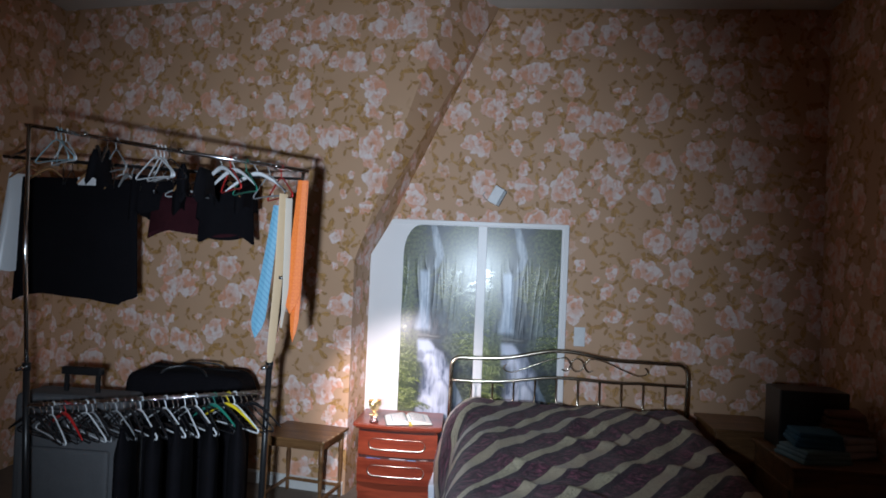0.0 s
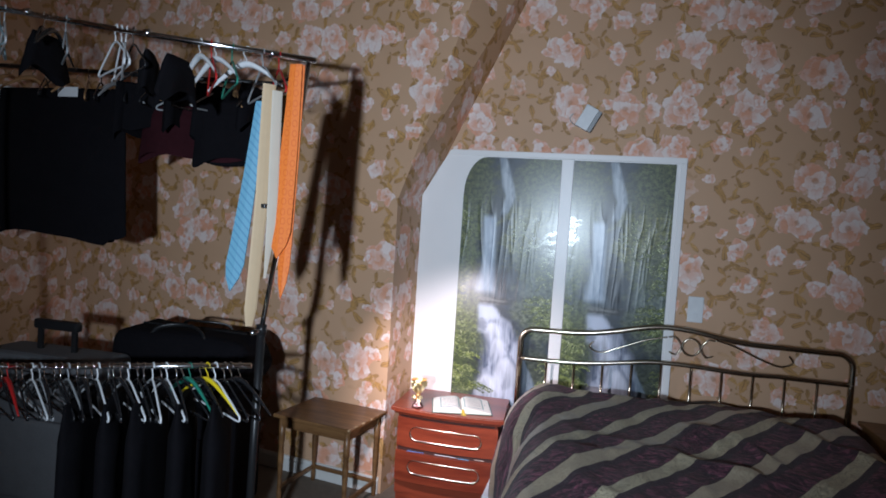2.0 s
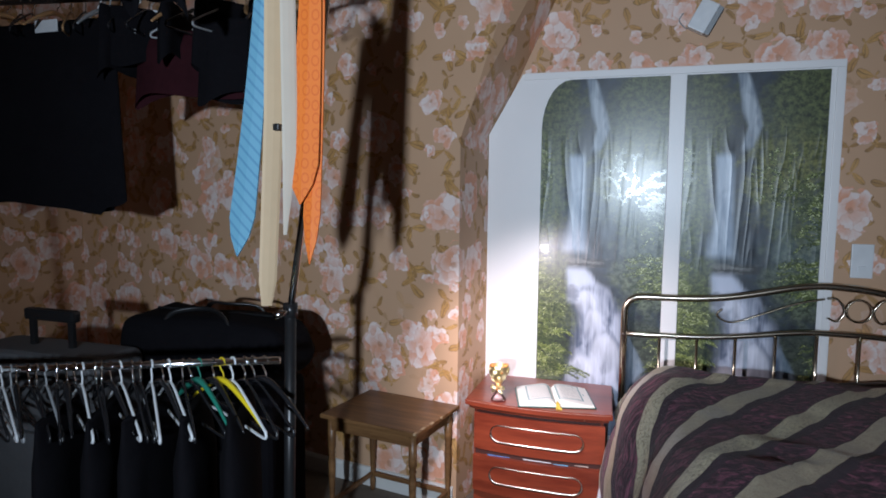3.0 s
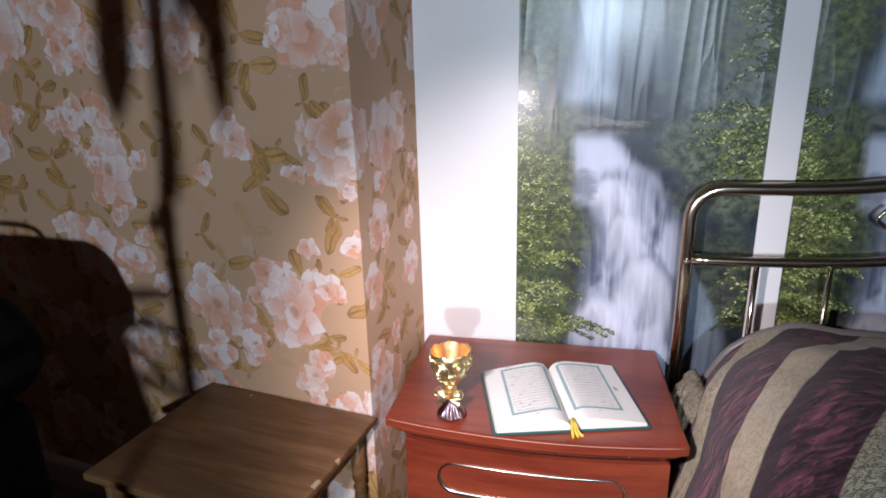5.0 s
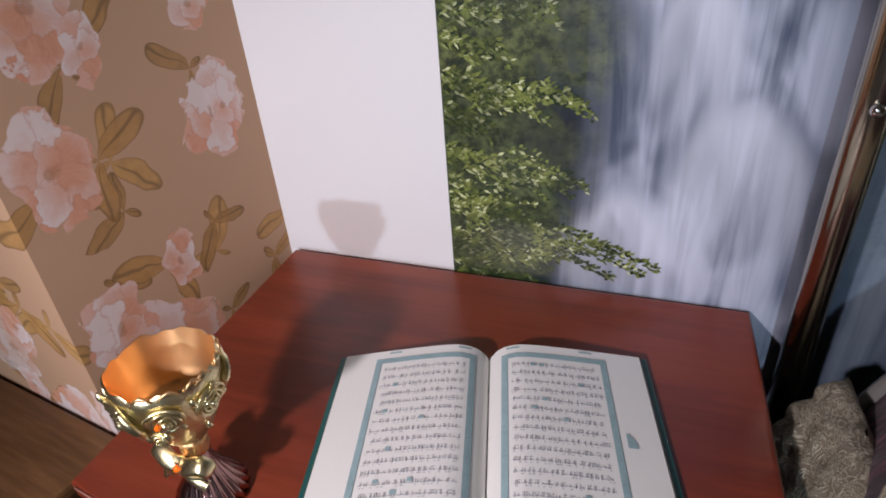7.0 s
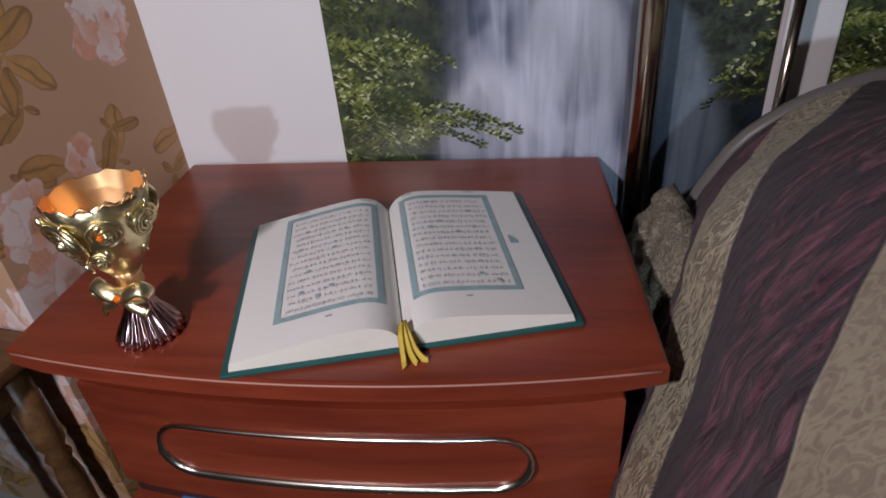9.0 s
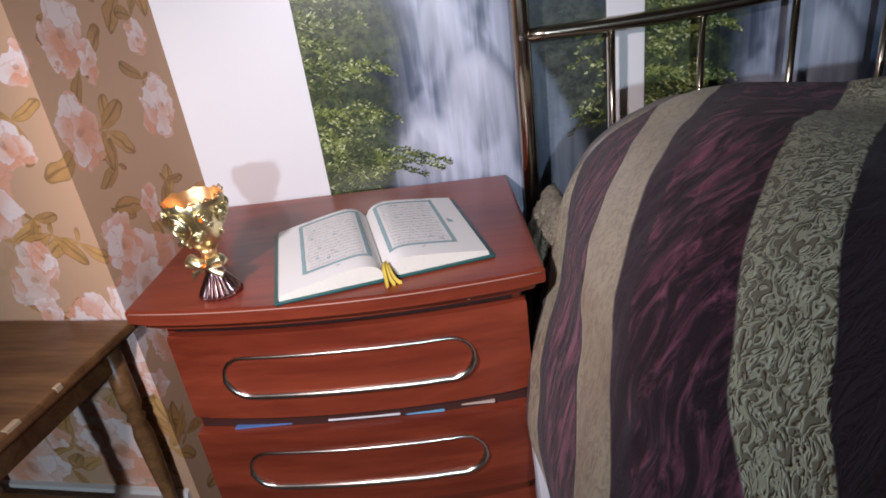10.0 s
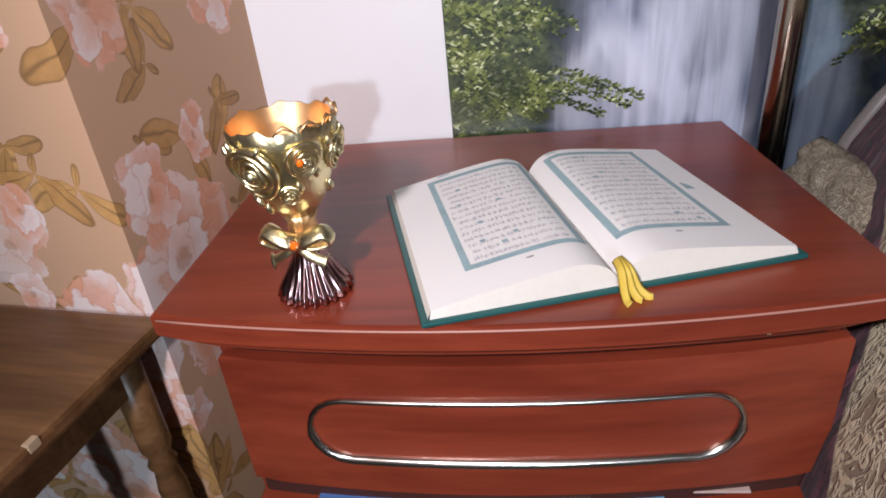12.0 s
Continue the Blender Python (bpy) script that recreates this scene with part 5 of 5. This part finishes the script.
# ---- luggage under the rails ----
def suitcase(place, w, d, h, mat, label, handle):
    b = base("suitcase", place, label, "suitcase")
    part("shell", box(-w / 2, w / 2, -d / 2, d / 2, 0.03, h, 0.05, seg=4), mat, b, smooth=False)
    part("front_pocket", box(-w / 2 + 0.06, w / 2 - 0.06, -d / 2 - 0.03, -d / 2 + 0.01, 0.1, h * 0.62, 0.02, seg=3), mat, b)
    part("zip", tube([(-w / 2 + 0.06, -d / 2 - 0.003, h * 0.9), (w / 2 - 0.06, -d / 2 - 0.003, h * 0.9)], 0.005, 6), BLACKTUBE, b)
    for x in (-w / 2 + 0.06, w / 2 - 0.06):
        bm = lathe([(0.0, -0.012), (0.026, -0.012), (0.03, 0), (0.026, 0.012), (0.0, 0.012)], 16)
        bmesh.ops.rotate(bm, matrix=Matrix.Rotation(math.pi / 2, 3, "Y"), verts=bm.verts)
        bmesh.ops.translate(bm, vec=(x, 0, 0.03), verts=bm.verts)
        part("wheel", bm, BLACKTUBE, b, smooth=True)
    if handle:
        for x in (-0.1, 0.1):
            part("handle_stem", box(x - 0.012, x + 0.012, -0.01, 0.01, h - 0.02, h + 0.12, 0.003), BLACKTUBE, b)
        part("handle_grip", box(-0.13, 0.13, -0.02, 0.02, h + 0.1, h + 0.15, 0.014), BLACKTUBE, b)
    return b


suitcase((-1.5, -1.08, 0), 0.68, 0.26, 0.79, GREYCASE, "grey cloth suitcase with black pull-up handle", True)
suitcase((-0.95, -0.8, 0), 0.7, 0.3, 0.66, BLACKCLOTH, "large black suitcase standing under the rail", False)


def duffel():
    b = base("duffel_bag", (-0.95, -0.78, 0.66), "slumped black duffel bag lying on a suitcase", "bag")
    bm = box(-0.375, 0.375, -0.16, 0.16, 0.0, 0.25, 0.09, seg=5)
    bmesh.ops.subdivide_edges(bm, edges=list(bm.edges), cuts=2, use_grid_fill=True)
    for v in bm.verts:
        n = noise.noise(v.co * 6)
        v.co += Vector((0.02 * n, 0.02 * n, 0.02 * n - 0.05 * max(0, abs(v.co.x) - 0.28) * (v.co.z > 0.1)))
        v.co.z = max(0, v.co.z)
    part("body", bm, BLACKCLOTH, b, smooth=True)
    for y in (-0.13, 0.13):
        part("handle", tube(smooth_path([(-0.16, y, 0.2), (-0.12, y * 0.9, 0.26), (0.0, y * 0.5, 0.275), (0.12, y * 0.9, 0.26), (0.16, y, 0.2)]), 0.012, 6, False, None, 0.5), BLACKTUBE, b, smooth=True)
    part("zip", tube([(-0.3, 0, 0.252), (0.3, 0, 0.252)], 0.005, 6), BLACKTUBE, b)
    return b


duffel()


# ---- the dim far corner beyond the bed ----
def far_chest():
    b = base("chest", (2.93, -0.75, 0), "dark brown wooden chest in the dim corner", "chest")
    part("body", box(-0.28, 0.28, -0.28, 0.28, 0.05, 0.6, 0.006), OAK, b)
    part("lid", box(-0.3, 0.3, -0.3, 0.3, 0.6, 0.625, 0.006), OAK, b)
    part("plinth", box(-0.26, 0.26, -0.26, 0.26, 0.0, 0.05), OAK, b)
    for z in (0.2, 0.4):
        part("drawer_front", box(-0.29, -0.28, -0.24, 0.24, z - 0.08, z + 0.08, 0.004), OAK, b)
    return b


def far_nightstand():
    b = base("nightstand", (2.62, -0.25, 0), "dark wooden nightstand at the far side of the bed", "nightstand")
    part("body", box(-0.2, 0.2, -0.19, 0.22, 0.04, 0.64, 0.005), OAK, b)
    part("top", box(-0.22, 0.22, -0.21, 0.23, 0.64, 0.662, 0.005), OAK, b)
    for z in (0.2, 0.45):
        part("drawer", box(-0.18, 0.18, -0.2, -0.19, z - 0.1, z + 0.1, 0.003), OAK, b)
    part("plinth", box(-0.18, 0.18, -0.17, 0.2, 0, 0.04), OAK, b)
    return b


far_chest()
far_nightstand()


def folded(place, w, d, h, turn, tone, name, label):
    bm = bmesh.new()
    for k in range(3):
        box(-w / 2 + 0.01 * k, w / 2 - 0.008 * k, -d / 2, d / 2 - 0.006 * k, h / 3 * k, h / 3 * (k + 1) + 0.002, h / 7, bm)
    for v in bm.verts:
        n = noise.noise(v.co * 9 + Vector(place))
        v.co += Vector((0.012 * n, 0.012 * n, 0.01 * n * (v.co.z > 0.01)))
    ob = part(name, bm, plain("folded_cloth", tone, 0.85, vary=0.3, scale=40, relief=0.4), label=label, category="clothes", smooth=True)
    ob.matrix_world = pose(*place, 0, 0, turn)


folded((2.82, -0.86, 0.627), 0.3, 0.26, 0.07, 12, (0.16, 0.27, 0.32), "folded_towel", "pale blue folded towel on the chest")
folded((2.83, -0.84, 0.705), 0.26, 0.24, 0.08, -8, (0.03, 0.12, 0.2), "folded_shirt", "blue folded shirt on a pile")
folded((3.05, -0.72, 0.627), 0.26, 0.26, 0.12, 20, (0.35, 0.34, 0.36), "folded_shirt", "crumpled pale grey shirt on the chest")
folded((3.05, -0.7, 0.76), 0.24, 0.24, 0.12, -14, (0.15, 0.07, 0.04), "folded_jumper", "brown crumpled jumper on a pile")
part("storage_box", box(2.7, 3.1, -0.7, -0.48, 0.627, 0.98, 0.01), BLACKTUBE, label="black storage box standing on the chest", category="box")
